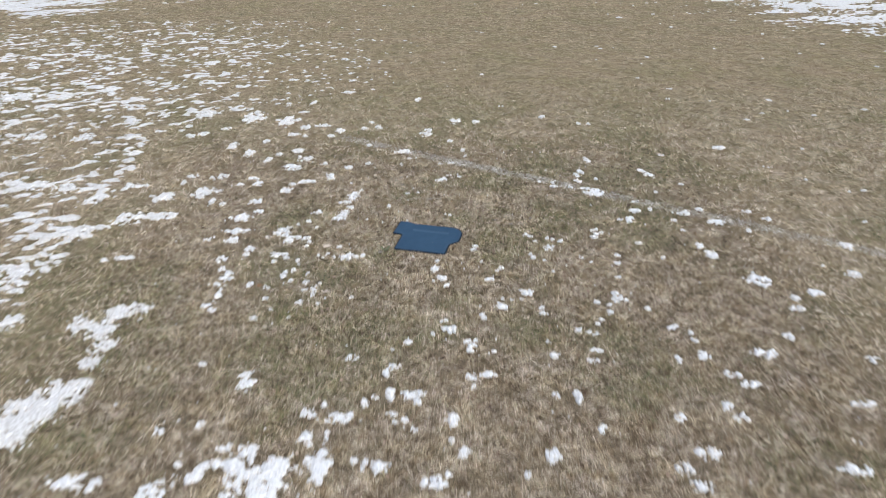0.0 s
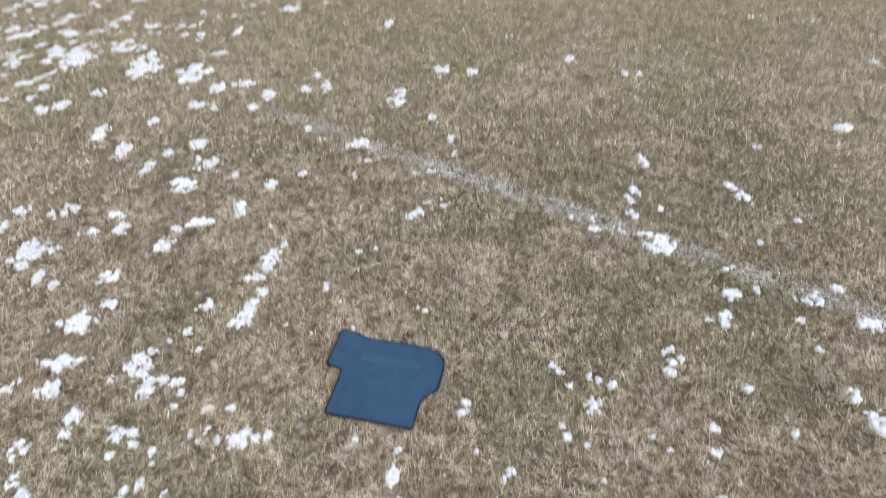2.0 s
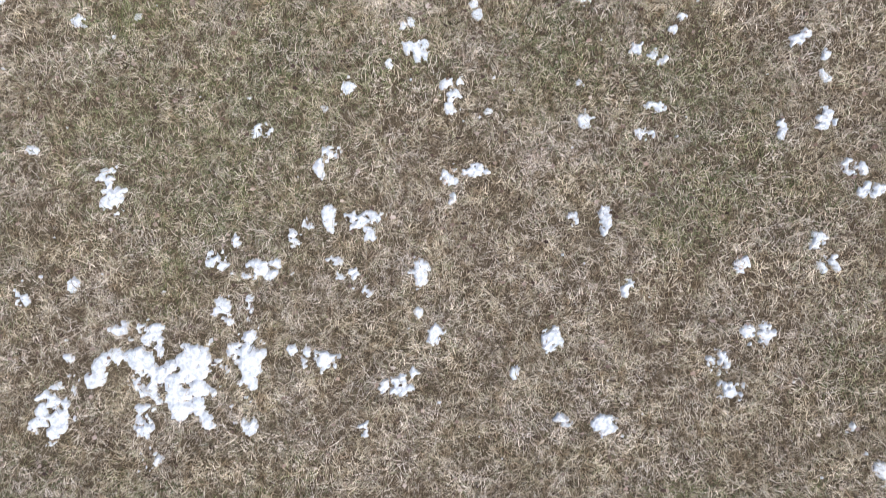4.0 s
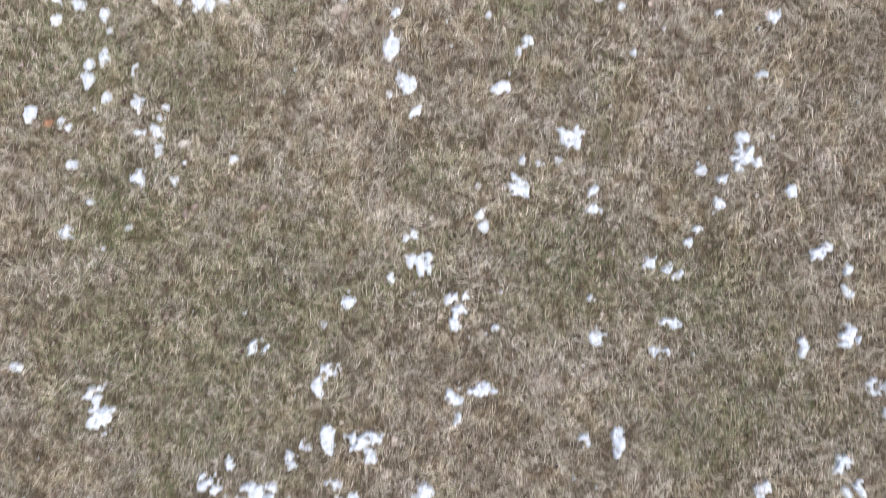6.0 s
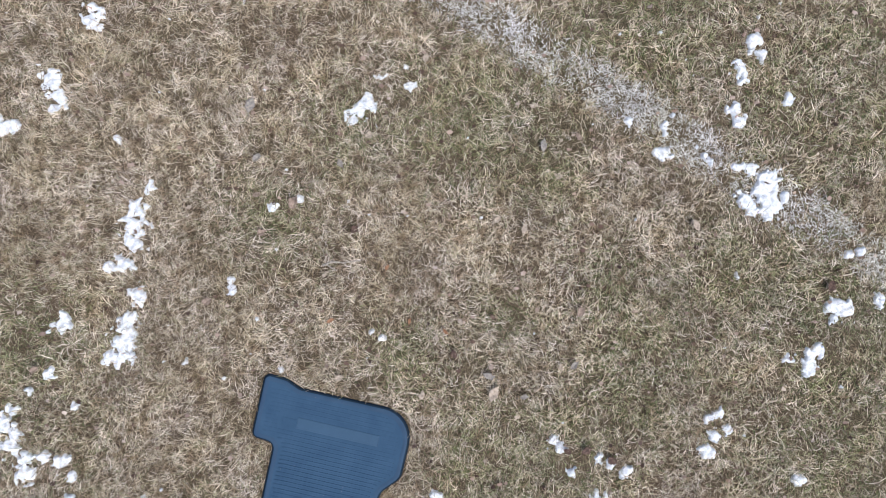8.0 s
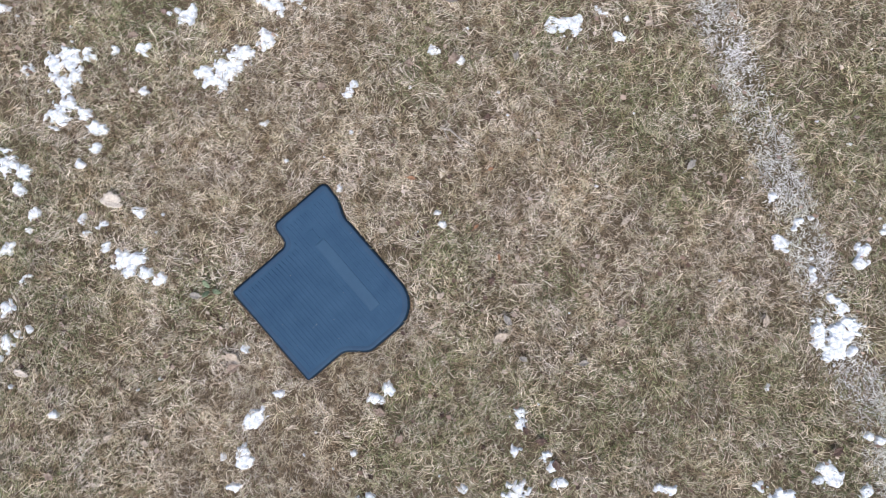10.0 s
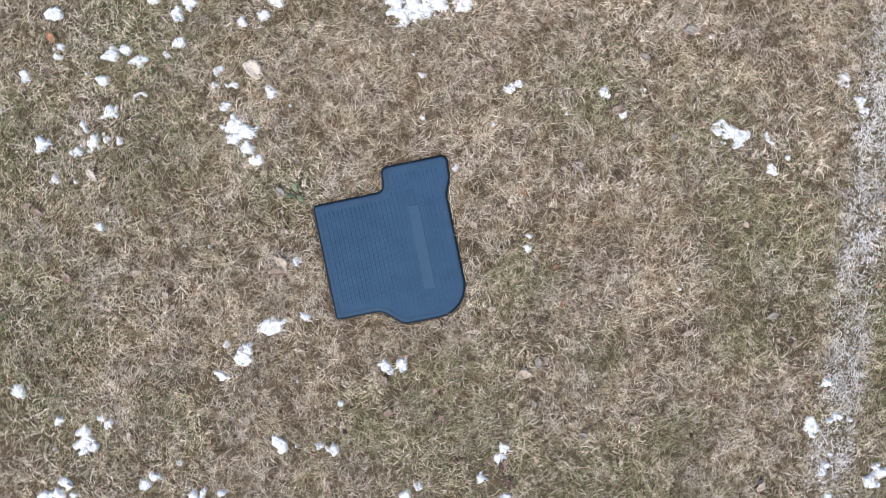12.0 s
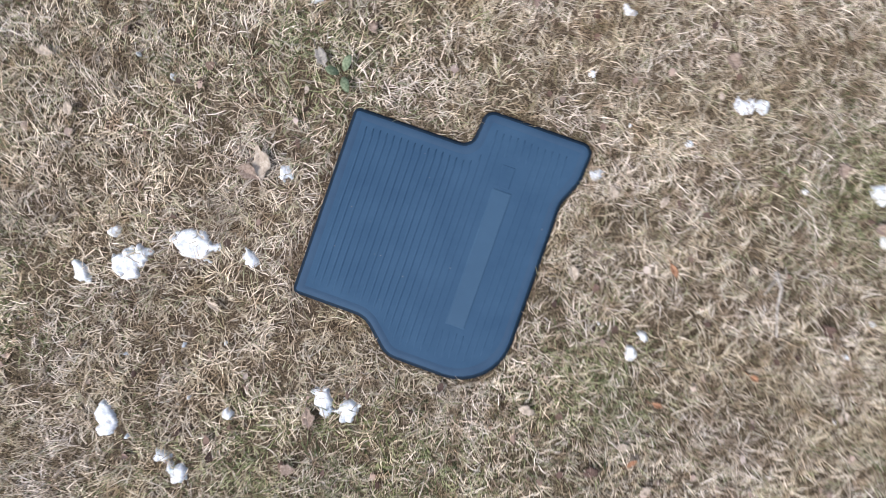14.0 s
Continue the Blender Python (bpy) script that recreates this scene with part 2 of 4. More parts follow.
def rounded(corners, inset=0.0, steps=9):
    """The closed outline of a polygon with rounded corners, drawn in by inset."""
    n = len(corners)
    pts = [Vector(c[:2]) for c in corners]
    moved = []
    for i in range(n):
        a, b, c = pts[i - 1], pts[i], pts[(i + 1) % n]
        d1, d2 = (b - a).normalized(), (c - b).normalized()
        n1, n2 = Vector((-d1.y, d1.x)), Vector((-d2.y, d2.x))
        m = (n1 + n2).normalized()
        moved.append(b + m * (inset / max(0.3, m.dot(n1))))
    out = []
    for i in range(n):
        a, b, c = moved[i - 1], moved[i], moved[(i + 1) % n]
        d1, d2 = (b - a).normalized(), (c - b).normalized()
        turn = d1.x * d2.y - d1.y * d2.x
        r = max(0.003, corners[i][2] + (-inset if turn > 0 else inset))
        half = 0.5 * math.acos(max(-1, min(1, d1.dot(d2))))
        t = min(r * math.tan(half), 0.47 * (b - a).length, 0.47 * (c - b).length)
        p, q = b - d1 * t, b + d2 * t
        for k in range(steps):
            s = k / (steps - 1)
            out.append((p * (1 - s) + b * s) * (1 - s) + (b * (1 - s) + q * s) * s if half < 0.3 else arc_point(p, q, d1, d2, turn, half, t, s))
    return out


def arc_point(p, q, d1, d2, turn, half, t, s):
    r = t / math.tan(half)
    side = 1 if turn > 0 else -1
    centre = p + Vector((-d1.y, d1.x)) * r * side
    ang = 2 * half * s * side
    v = p - centre
    return centre + Vector((v.x * math.cos(ang) - v.y * math.sin(ang), v.x * math.sin(ang) + v.y * math.cos(ang)))


def inside(px, py, outline):
    res = np.zeros(px.shape, bool)
    j = len(outline) - 1
    for i in range(len(outline)):
        (xi, yi), (xj, yj) = outline[i], outline[j]
        if yi != yj:
            res ^= ((yi > py) != (yj > py)) & (px < (xj - xi) * (py - yi) / (yj - yi) + xi)
        j = i
    return res


def to_mat(x, y):
    c, s = math.cos(MAT_TURN), math.sin(MAT_TURN)
    dx, dy = x - MAT_AT.x, y - MAT_AT.y
    return dx * c + dy * s, -dx * s + dy * c


MAT_OUTLINE = [(p.x, p.y) for p in rounded(MAT_CORNERS)]

# ---- ground ----
bm = bmesh.new()
bmesh.ops.create_grid(bm, x_segments=40, y_segments=40, size=400)
ground = part("ground", bm, thatch)
tagged(ground, "matted dry winter lawn thatch over dark soil", "ground", kind="structure")


# ---- where the single patches of snow lie ----
# patches of snow, part of the lawn by part: place in metres, width and depth in centimetres
SNOW_SOUTH_WEST = [
    (-0.78, -2.34, 7, 9), (-1.09, -2.33, 15, 11), (-1.11, -2.25, 6, 7), (-1.41, -2.22, 19, 8),
    (-0.93, -2.18, 24, 13), (-0.76, -2.05, 9, 7), (-0.85, -2.03, 6, 4), (-1.18, -1.92, 4, 6),
    (-1, -1.88, 3, 4), (-0.86, -1.57, 8, 14),
    (-1.13, -1.42, 5, 4),
]
SNOW_SOUTH_CENTRE = [
    (-0.05, -2.39, 4, 4), (-0.44, -2.37, 6, 5), (0.02, -2.25, 4, 4), (0.08, -2.25, 6, 7),
    (-0.61, -2.23, 15, 23), (0.12, -2.21, 3, 4), (-0.19, -2.16, 11, 5), (-0.75, -2.15, 13, 18),
    (-0.44, -2.13, 11, 20), (-0.28, -2.12, 3, 3), (-0.23, -2.12, 2, 3), (0.2, -2.08, 6, 5),
    (0.14, -2.01, 5, 3), (-0.51, -1.98, 6, 11), (-0.41, -1.97, 3, 6), (-0.02, -1.93, 3, 4),
    (-0.08, -1.88, 7, 4), (0.15, -1.87, 5, 10), (-0.37, -1.85, 14, 5), (-0.13, -1.83, 6, 4),
    (-0.52, -1.81, 9, 5), (-0.45, -1.75, 3, 4), (-0.26, -1.75, 4, 5), (-0.01, -1.74, 4, 4),
]
SNOW_SOUTH_CENTRE_MORE = [
    (-0.21, -1.7, 3, 3), (-0.05, -1.69, 7, 6), (-0.14, -1.68, 4, 8), (0.01, -1.68, 7, 4),
    (0.27, -1.64, 2, 4), (0.27, -1.56, 6, 6), (0.35, -1.54, 7, 5), (-0.17, -1.53, 3, 8),
    (-0.13, -1.47, 5, 5), (-0.35, -1.39, 6, 4), (0.4, -1.35, 2, 2), (-0.14, -1.32, 2, 2),
]
SNOW_SOUTH_EAST = [
    (0.75, -2.4, 7, 7), (1.17, -2.29, 8, 6), (1.85, -2.22, 13, 5), (0.46, -2.21, 3, 4),
    (1.13, -2.2, 8, 7), (0.59, -2.11, 6, 8), (1.29, -2.11, 5, 7), (1.23, -2.1, 4, 4),
    (0.84, -1.95, 3, 5), (1.5, -1.89, 7, 5), (1.22, -1.88, 5, 4), (1.47, -1.81, 6, 5),
    (2.14, -1.81, 10, 4), (0.77, -1.72, 4, 10), (0.67, -1.71, 3, 4), (1.66, -1.65, 8, 5),
    (1.6, -1.57, 7, 5), (2.39, -1.46, 6, 5), (0.91, -1.44, 5, 3), (1.36, -1.44, 3, 5),
    (1.84, -1.4, 12, 8), (0.95, -1.35, 6, 3),
]
SNOW_SOUTH_EAST_MORE = [
    (0.7, -1.27, 3, 2), (2.04, -1.25, 4, 7),
]
SNOW_NEAR_SOUTH_WEST = [
    (-2.32, -1.01, 10, 12), (-0.95, -1.01, 4, 4),
    (-1.21, -0.91, 4, 4), (-0.87, -0.91, 2, 3), (-1.26, -0.86, 5, 5),
    (-1.22, -0.76, 4, 13), (-0.94, -0.66, 5, 4), (-1.25, -0.62, 5, 3),
    (-1.05, -0.62, 4, 5), (-0.81, -0.58, 3, 3), (-1.22, -0.53, 7, 15),
    (-2.54, -0.46, 26, 30), (-0.81, -0.46, 3, 5),
]
SNOW_NEAR_SOUTH_CENTRE = [
    (0.08, -1.18, 4, 3),
    (-0.75, -1, 3, 2), (0.36, -0.9, 4, 2),
    (-0.41, -0.79, 3, 1), (-0.65, -0.75, 3, 3),
    (-0.7, -0.69, 4, 2), (-0.64, -0.65, 2, 2),
    (-0.62, -0.62, 2, 2), (0.09, -0.6, 2, 2),
    (-0.71, -0.5, 3, 3),
]
SNOW_NEAR_SOUTH_EAST = [
    (0.5, -0.83, 2, 3), (0.56, -0.83, 3, 2),
    (2.42, -0.79, 9, 6),
    (2.14, -0.63, 13, 14), (1.26, -0.58, 4, 2), (2.79, -0.57, 8, 7), (0.86, -0.5, 2, 3),
]
SNOW_NEAR_SOUTH_EAST_MORE = [
    (0.5, -0.48, 2, 3),
]
SNOW_MIDDLE_WEST = [
    (-1.27, -0.42, 4, 6), (-0.79, -0.37, 2, 2), (-0.96, -0.33, 3, 3),
    (-1.32, -0.3, 9, 7), (-1.99, -0.28, 17, 8),
    (-2.42, -0.23, 14, 7), (-1.16, -0.22, 5, 4), (-1.16, -0.15, 6, 7),
    (-0.78, -0.12, 3, 3), (-0.77, -0.04, 3, 4), (-1.31, -0.02, 8, 8),
    (-1.47, 0.01, 8, 6), (-1.07, 0.03, 3, 3),
    (-2.46, 0.11, 22, 18),
]
SNOW_MIDDLE_WEST_MORE = [
    (-1.32, 0.13, 15, 7), (-2.34, 0.19, 15, 10), (-0.89, 0.23, 2, 2),
    (-2.14, 0.36, 26, 15), (-1.32, 0.36, 14, 11),
]
SNOW_MIDDLE_CENTRE = [
    (0.41, -0.36, 1, 1),
    (-0.04, -0.29, 3, 2), (-0.64, -0.28, 2, 2), (-0.57, -0.28, 2, 3),
    (-0.62, -0.23, 3, 3),
    (-0.75, 0.18, 3, 3), (-0.095, 0.28, 1, 2),
    (-0.39, 0.31, 2, 2),
]
SNOW_MIDDLE_CENTRE_MORE = [
    (0.2, 0.39, 2, 2),
]
SNOW_MIDDLE_EAST = [
    (0.53, -0.45, 3, 3),
    (1.98, -0.3, 7, 11), (2.97, -0.18, 8, 9), (1.94, -0.17, 7, 7),
]
SNOW_MIDDLE_EAST_MORE = [
    (1.91, 0.08, 3, 4),
    (2.2, 0.21, 10, 7), (1.9, 0.25, 4, 3), (1.5, 0.27, 3, 3),
    (2.02, 0.37, 13, 7),
]
SNOW_NEAR_NORTH_WEST = [
    (-1.96, 0.4, 23, 10), (-1.22, 0.47, 7, 6), (-1.53, 0.6, 5, 5),
    (-1.63, 0.65, 4, 10), (-1.29, 0.65, 10, 8), (-2.57, 0.71, 16, 17), (-2.04, 0.75, 16, 14),
    (-1.76, 0.84, 14, 18), (-1.63, 0.86, 6, 6), (-1.09, 0.88, 9, 10), (-2.9, 0.94, 15, 16),
    (-2.35, 0.99, 21, 9), (-1.48, 1, 7, 5), (-3.21, 1.01, 29, 13), (-1.06, 1.01, 5, 7),
    (-1.35, 1.03, 8, 10), (-1.97, 1.06, 4, 8), (-0.97, 1.06, 13, 5), (-0.89, 1.06, 5, 4),
    (-3.4, 1.07, 17, 10), (-1.41, 1.13, 8, 5), (-1.71, 1.18, 11, 12), (-1.94, 1.2, 8, 8),
]
SNOW_NEAR_NORTH_CENTRE = [
    (-0.53, 0.53, 5, 6),
    (-0.1, 0.79, 3, 2), (-0.02, 0.81, 3, 2),
    (-0.57, 1.01, 2, 2),
    (0.25, 1.18, 4, 1),
    (0.33, 1.21, 2, 2),
]
SNOW_NEAR_NORTH_EAST = [
    (2.16, 0.44, 5, 5), (1.78, 0.45, 3, 4), (1.34, 0.54, 2, 2),
    (1.93, 0.78, 4, 3),
    (1.25, 0.91, 3, 4), (2.19, 0.95, 3, 4), (1.12, 1, 2, 4),
    (1.01, 1.02, 2, 3), (1.14, 1.04, 1, 1), (0.92, 1.08, 1, 2),
    (1.5, 1.08, 3, 3), (1.35, 1.16, 4, 7), (1.99, 1.16, 8, 10), (1.4, 1.26, 5, 12),
]
SNOW_NEAR_NORTH_EAST_MORE = [
    (1.94, 1.26, 7, 8),
]
SNOW_NORTH_WEST = [
    (-1.13, 1.39, 14, 13), (-0.86, 1.48, 7, 7), (-1.37, 1.58, 7, 15), (-1.04, 1.62, 15, 14),
    (-1.3, 1.73, 6, 7), (-1.58, 1.77, 11, 18), (-2.64, 1.78, 19, 12), (-1.14, 1.83, 11, 11),
    (-1.78, 1.97, 11, 16), (-1.49, 2.1, 7, 9), (-3.31, 2.24, 20, 18), (-3.81, 2.25, 35, 19),
    (-1.14, 2.27, 5, 9), (-0.89, 2.27, 6, 8), (-2.28, 2.28, 10, 12), (-1.26, 2.32, 12, 9),
    (-2.17, 2.34, 9, 12), (-0.81, 2.42, 9, 15), (-1.98, 2.52, 10, 10), (-1.18, 2.55, 13, 14),
    (-1.01, 2.59, 14, 10), (-1.38, 2.77, 22, 34), (-1.78, 2.9, 20, 32), (-2.32, 2.98, 15, 30),
]
SNOW_NORTH_WEST_MORE = [
    (-4.73, 3.71, 36, 37), (-4.26, 3.75, 36, 26),
]
SNOW_NORTH_CENTRE = [
    (-0.63, 1.39, 6, 9), (-0.16, 1.43, 3, 2), (0.19, 1.46, 4, 3), (-0.16, 1.47, 3, 3),
    (-0.46, 1.48, 10, 7), (0.27, 1.48, 7, 3), (-0.09, 1.61, 5, 3), (0.42, 1.66, 4, 6),
    (-0.17, 1.79, 15, 9), (0.4, 1.81, 4, 10), (-0.49, 1.98, 6, 7), (0.29, 2.09, 5, 13),
    (0.06, 2.37, 12, 27), (-0.57, 2.49, 6, 8), (-0.43, 2.53, 9, 12), (-0.51, 2.7, 6, 9),
    (0.38, 2.73, 11, 17), (-0.02, 3.57, 6, 13),
]
SNOW_NORTH_EAST = [
    (1.52, 1.54, 5, 14), (1.77, 2.62, 6, 9), (1.67, 2.64, 5, 8), (0.59, 2.7, 7, 10),
    (1.32, 2.87, 7, 11),
]
# larger patches made of several lobes: place in metres, then each lobe's offset and radius in centimetres
LOBED_ROW_FIRST = [
    (-0.06, -1.25, (0.0, 0.0, 2.3)),
    (0.14, -1.05, (-1.3, -0.2, 1.5), (1.3, 0.2, 1.5)),
    (0.17, -1.13, (-3.2, 0.4, 2.0), (0.2, -1.5, 2.7), (3.0, 1.2, 1.3)),
    (0.28, -1.28, (-1.9, 3.2, 2.4), (2.5, 3.4, 1.3), (0.1, -1.2, 2.0), (-0.7, -5.3, 1.6)),
    (0.71, -1.39, (0.0, 0.0, 2.7)),
    (0.94, -1.18, (-4.5, 2.0, 2.0), (0.7, 0.1, 1.6), (3.7, -2.1, 1.5)),
    (1.03, -1.08, (-1.4, -1.6, 1.5), (1.4, 1.6, 1.3)),
    (1.43, -1.14, (-1.5, -0.8, 2.0), (1.6, 0.8, 1.6)),
    (1.51, -1.27, (0.0, 0.0, 1.5)),
    (1.51, -1.20, (0.0, 0.0, 1.5)),
    (1.51, -1.41, (0.0, 0.0, 3.0)),
    (-0.92, -0.79, (0.0, 0.0, 1.5)),
]
LOBED_ROW_SECOND = [
    (-0.86, -0.50, (0.5, 2.2, 1.5), (-0.5, -2.2, 2.2)),
    (-0.71, -0.84, (0.0, 0.0, 2.2)),
    (-0.68, -0.65, (-3.0, 4.7, 2.1), (3.0, -4.7, 2.4)),
    (-0.60, -0.85, (0.0, 0.0, 1.4)),
    (0.10, -0.45, (-0.8, -1.6, 2.3), (0.7, 1.6, 2.4)),
    (0.14, -0.56, (-1.2, 1.3, 1.6), (1.1, -1.3, 2.1)),
    (0.17, -0.66, (0.0, 0.0, 1.5)),
    (0.37, -1.01, (-0.4, 1.8, 1.5), (0.4, -1.8, 1.5)),
    (0.44, -0.59, (-1.7, -0.5, 1.7), (1.7, 0.4, 1.6)),
    (0.48, -0.90, (-0.0, 2.3, 1.3), (-1.5, -0.9, 2.0), (1.6, -1.3, 2.1)),
    (0.62, -0.83, (0.0, 0.0, 1.3)),
    (0.66, -0.76, (-2.4, 1.3, 2.4), (0.6, 0.6, 2.7), (1.7, -2.0, 1.3)),
]
LOBED_ROW_THIRD = [
    (0.72, -0.93, (0.0, 0.0, 1.4)),
    (0.72, -0.99, (0.0, 0.0, 1.9)),
    (0.83, -0.35, (0.0, 0.0, 1.3)),
    (1.06, -0.87, (0.0, 0.0, 1.5)),
    (1.11, -0.98, (0.0, 0.0, 2.0)),
    (1.13, -0.90, (0.0, 0.0, 1.7)),
    (1.13, -0.38, (0.0, 0.0, 1.5)),
    (1.20, -0.83, (-0.7, 5.0, 2.0), (0.0, -1.2, 3.3), (3.8, -2.6, 1.6), (-3.2, -1.1, 1.3)),
    (1.31, -0.40, (0.0, 0.0, 2.2)),
    (1.34, -0.95, (0.0, 0.0, 1.7)),
    (-0.97, 0.11, (-3.9, -2.4, 3.0), (-1.0, 2.3, 3.8), (2.0, 5.5, 2.1), (0.8, -4.8, 2.4), (2.2, -0.7, 2.7)),
    (-0.92, -0.25, (-3.9, 1.4, 3.1), (0.8, 1.6, 2.4), (3.0, -3.1, 2.0)),
]
LOBED_ROW_FOURTH = [
    (-0.87, 0.00, (-4.9, -3.1, 3.2), (-4.1, 1.2, 2.4), (1.8, 1.7, 1.7), (7.0, 0.1, 2.4)),
    (-0.82, 0.29, (0.0, 0.0, 2.1)),
    (-0.81, -0.32, (0.0, 0.0, 1.7)),
    (-0.68, -0.25, (0.0, 0.0, 1.5)),
    (-0.59, 0.37, (-2.2, -4.0, 2.7), (0.3, -0.3, 3.7), (1.8, 5.0, 3.4), (2.9, 8.0, 2.1), (-4.6, -5.1, 1.4), (1.5, -3.5, 2.4)),
    (-0.55, -0.13, (0.0, 0.0, 1.4)),
    (-0.45, -0.27, (-5.0, -0.7, 3.4), (-2.5, 2.6, 3.1), (-2.1, -2.0, 2.4), (2.3, -0.4, 2.4), (7.2, 0.6, 1.9)),
    (0.12, -0.34, (0.0, 0.0, 1.5)),
    (0.38, -0.17, (-1.5, -1.6, 1.7), (0.5, 3.0, 1.8), (0.9, -1.4, 1.2)),
]
LOBED_ROW_FIFTH = [
    (0.75, -0.28, (-0.6, 2.4, 1.5), (0.5, -2.5, 2.0)),
    (0.77, 0.02, (-1.4, 1.2, 1.4), (1.3, -1.2, 1.6)),
    (0.81, -0.07, (0.0, 0.0, 1.6)),
    (0.89, -0.17, (0.0, 0.0, 3.2)),
    (0.94, -0.05, (-4.0, 2.2, 1.4), (-0.6, 0.3, 1.7), (4.6, -2.4, 1.7)),
    (1.09, -0.32, (0.0, 0.0, 1.5)),
    (1.26, 0.10, (-1.9, -1.1, 1.4), (2.0, 1.0, 1.7)),
    (1.25, 0.01, (1.0, 2.6, 2.0), (-1.0, -2.6, 2.2)),
    (1.31, 0.05, (0.0, 0.0, 1.5)),
    (1.33, -0.29, (0.0, 0.0, 2.0)),
    (1.53, -0.11, (0.0, 0.0, 1.9)),
    (1.57, 0.27, (0.9, 2.2, 2.3), (-1.0, -2.1, 2.7)),
    (1.63, -0.33, (0.0, 0.0, 1.7)),
]
LOBED_ROW_SIXTH = [
    (-0.77, 0.45, (-0.7, -1.3, 2.7), (0.6, 1.3, 1.4)),
    (-0.59, 0.62, (1.8, 0.4, 2.9), (-1.8, -0.4, 1.9)),
    (-0.53, 0.74, (0.6, 5.2, 2.9), (0.3, 0.0, 3.7), (-0.9, -5.2, 3.3)),
    (-0.48, 0.86, (0.0, 0.0, 1.7)),
    (-0.24, 0.55, (-0.1, 1.7, 1.3), (0.1, -1.7, 1.3)),
    (0.23, 0.37, (0.0, 0.0, 1.1)),
    (1.11, 0.93, (0.0, 0.0, 2.4)),
    (1.34, 1.03, (-0.6, 1.6, 2.4), (0.7, -1.6, 1.7)),
    (1.36, 0.87, (1.8, -0.3, 2.1), (-1.8, 0.3, 1.4)),
    (1.43, 0.78, (-0.2, 3.6, 4.2), (0.8, -2.2, 3.8), (-6.1, -1.6, 2.8), (5.6, 0.1, 1.7)),
]
LOBED_ROW_SEVENTH = [
    (1.65, 0.42, (-0.8, 2.4, 2.4), (2.0, 0.1, 2.8), (-1.1, -2.5, 1.7)),
    (1.70, 0.60, (-1.8, -0.6, 1.6), (1.8, 0.6, 1.4)),
    (-0.76, 1.15, (-1.0, 4.7, 2.9), (1.3, -0.6, 2.9), (-0.3, -4.0, 1.6)),
    (0.18, 1.08, (-2.5, -2.7, 2.1), (-0.4, 0.3, 2.4), (3.0, 2.3, 2.1)),
    (0.34, 1.15, (0.0, 0.0, 1.7)),
]
LOBED_SOUTH_WEST = [
    (-1.78, -1.73, (-7.8, -14.7, 10.2), (-3.3, -3.4, 10.1), (2.5, 6.5, 8.7), (8.4, 11.5, 6.9)),
    (-1.76, -0.99, (-15.4, -4.7, 5.7), (-1.1, -10.6, 7.5), (3.8, 6.5, 7.2), (12.7, 8.7, 5.3)),
    (-1.69, -1.33, (0.0, 6.9, 5.5), (-0.0, -6.9, 5.2)),
]
LOBED_LISTS = (LOBED_SOUTH_WEST, LOBED_ROW_FIRST, LOBED_ROW_SECOND, LOBED_ROW_THIRD, LOBED_ROW_FOURTH, LOBED_ROW_FIFTH, LOBED_ROW_SIXTH, LOBED_ROW_SEVENTH)
SNOW_LISTS = (SNOW_SOUTH_WEST, SNOW_SOUTH_CENTRE, SNOW_SOUTH_CENTRE_MORE, SNOW_SOUTH_EAST, SNOW_SOUTH_EAST_MORE, SNOW_NEAR_SOUTH_WEST, SNOW_NEAR_SOUTH_CENTRE, SNOW_NEAR_SOUTH_EAST, SNOW_NEAR_SOUTH_EAST_MORE, SNOW_MIDDLE_WEST, SNOW_MIDDLE_WEST_MORE, SNOW_MIDDLE_CENTRE, SNOW_MIDDLE_CENTRE_MORE, SNOW_MIDDLE_EAST, SNOW_MIDDLE_EAST_MORE, SNOW_NEAR_NORTH_WEST, SNOW_NEAR_NORTH_CENTRE, SNOW_NEAR_NORTH_EAST, SNOW_NEAR_NORTH_EAST_MORE, SNOW_NORTH_WEST, SNOW_NORTH_WEST_MORE, SNOW_NORTH_CENTRE, SNOW_NORTH_EAST)

def patch_size(w, h):
    return max(0.027, 0.007 + w * 0.0113), max(0.027, 0.007 + h * 0.0113)


# a centimetre plan of the lawn, true where snow presses the grass down
PLAN_X, PLAN_Y = -3.2, -2.8
pressed = np.zeros((640, 640), bool)
for batch in SNOW_LISTS:
    for sx, sy, sw, sh in batch:
        w, h = patch_size(sw, sh)
        i0, j0 = int((sx - PLAN_X - w) * 100), int((sy - PLAN_Y - h) * 100)
        for i in range(max(0, i0), min(640, i0 + int(200 * w) + 2)):
            for j in range(max(0, j0), min(640, j0 + int(200 * h) + 2)):
                if ((i / 100 + PLAN_X - sx) / (0.38 * w)) ** 2 + ((j / 100 + PLAN_Y - sy) / (0.38 * h)) ** 2 < 1:
                    pressed[i, j] = True
for batch in LOBED_LISTS:
    for sx, sy, *lobes in batch:
        for dx, dy, r in lobes:
            lx, ly, r = sx + dx / 100, sy + dy / 100, r / 100
            for i in range(max(0, int((lx - PLAN_X - r) * 100)), min(640, int((lx - PLAN_X + r) * 100) + 2)):
                for j in range(max(0, int((ly - PLAN_Y - r) * 100)), min(640, int((ly - PLAN_Y + r) * 100) + 2)):
                    if (i / 100 + PLAN_X - lx) ** 2 + (j / 100 + PLAN_Y - ly) ** 2 < (0.75 * r) ** 2:
                        pressed[i, j] = True


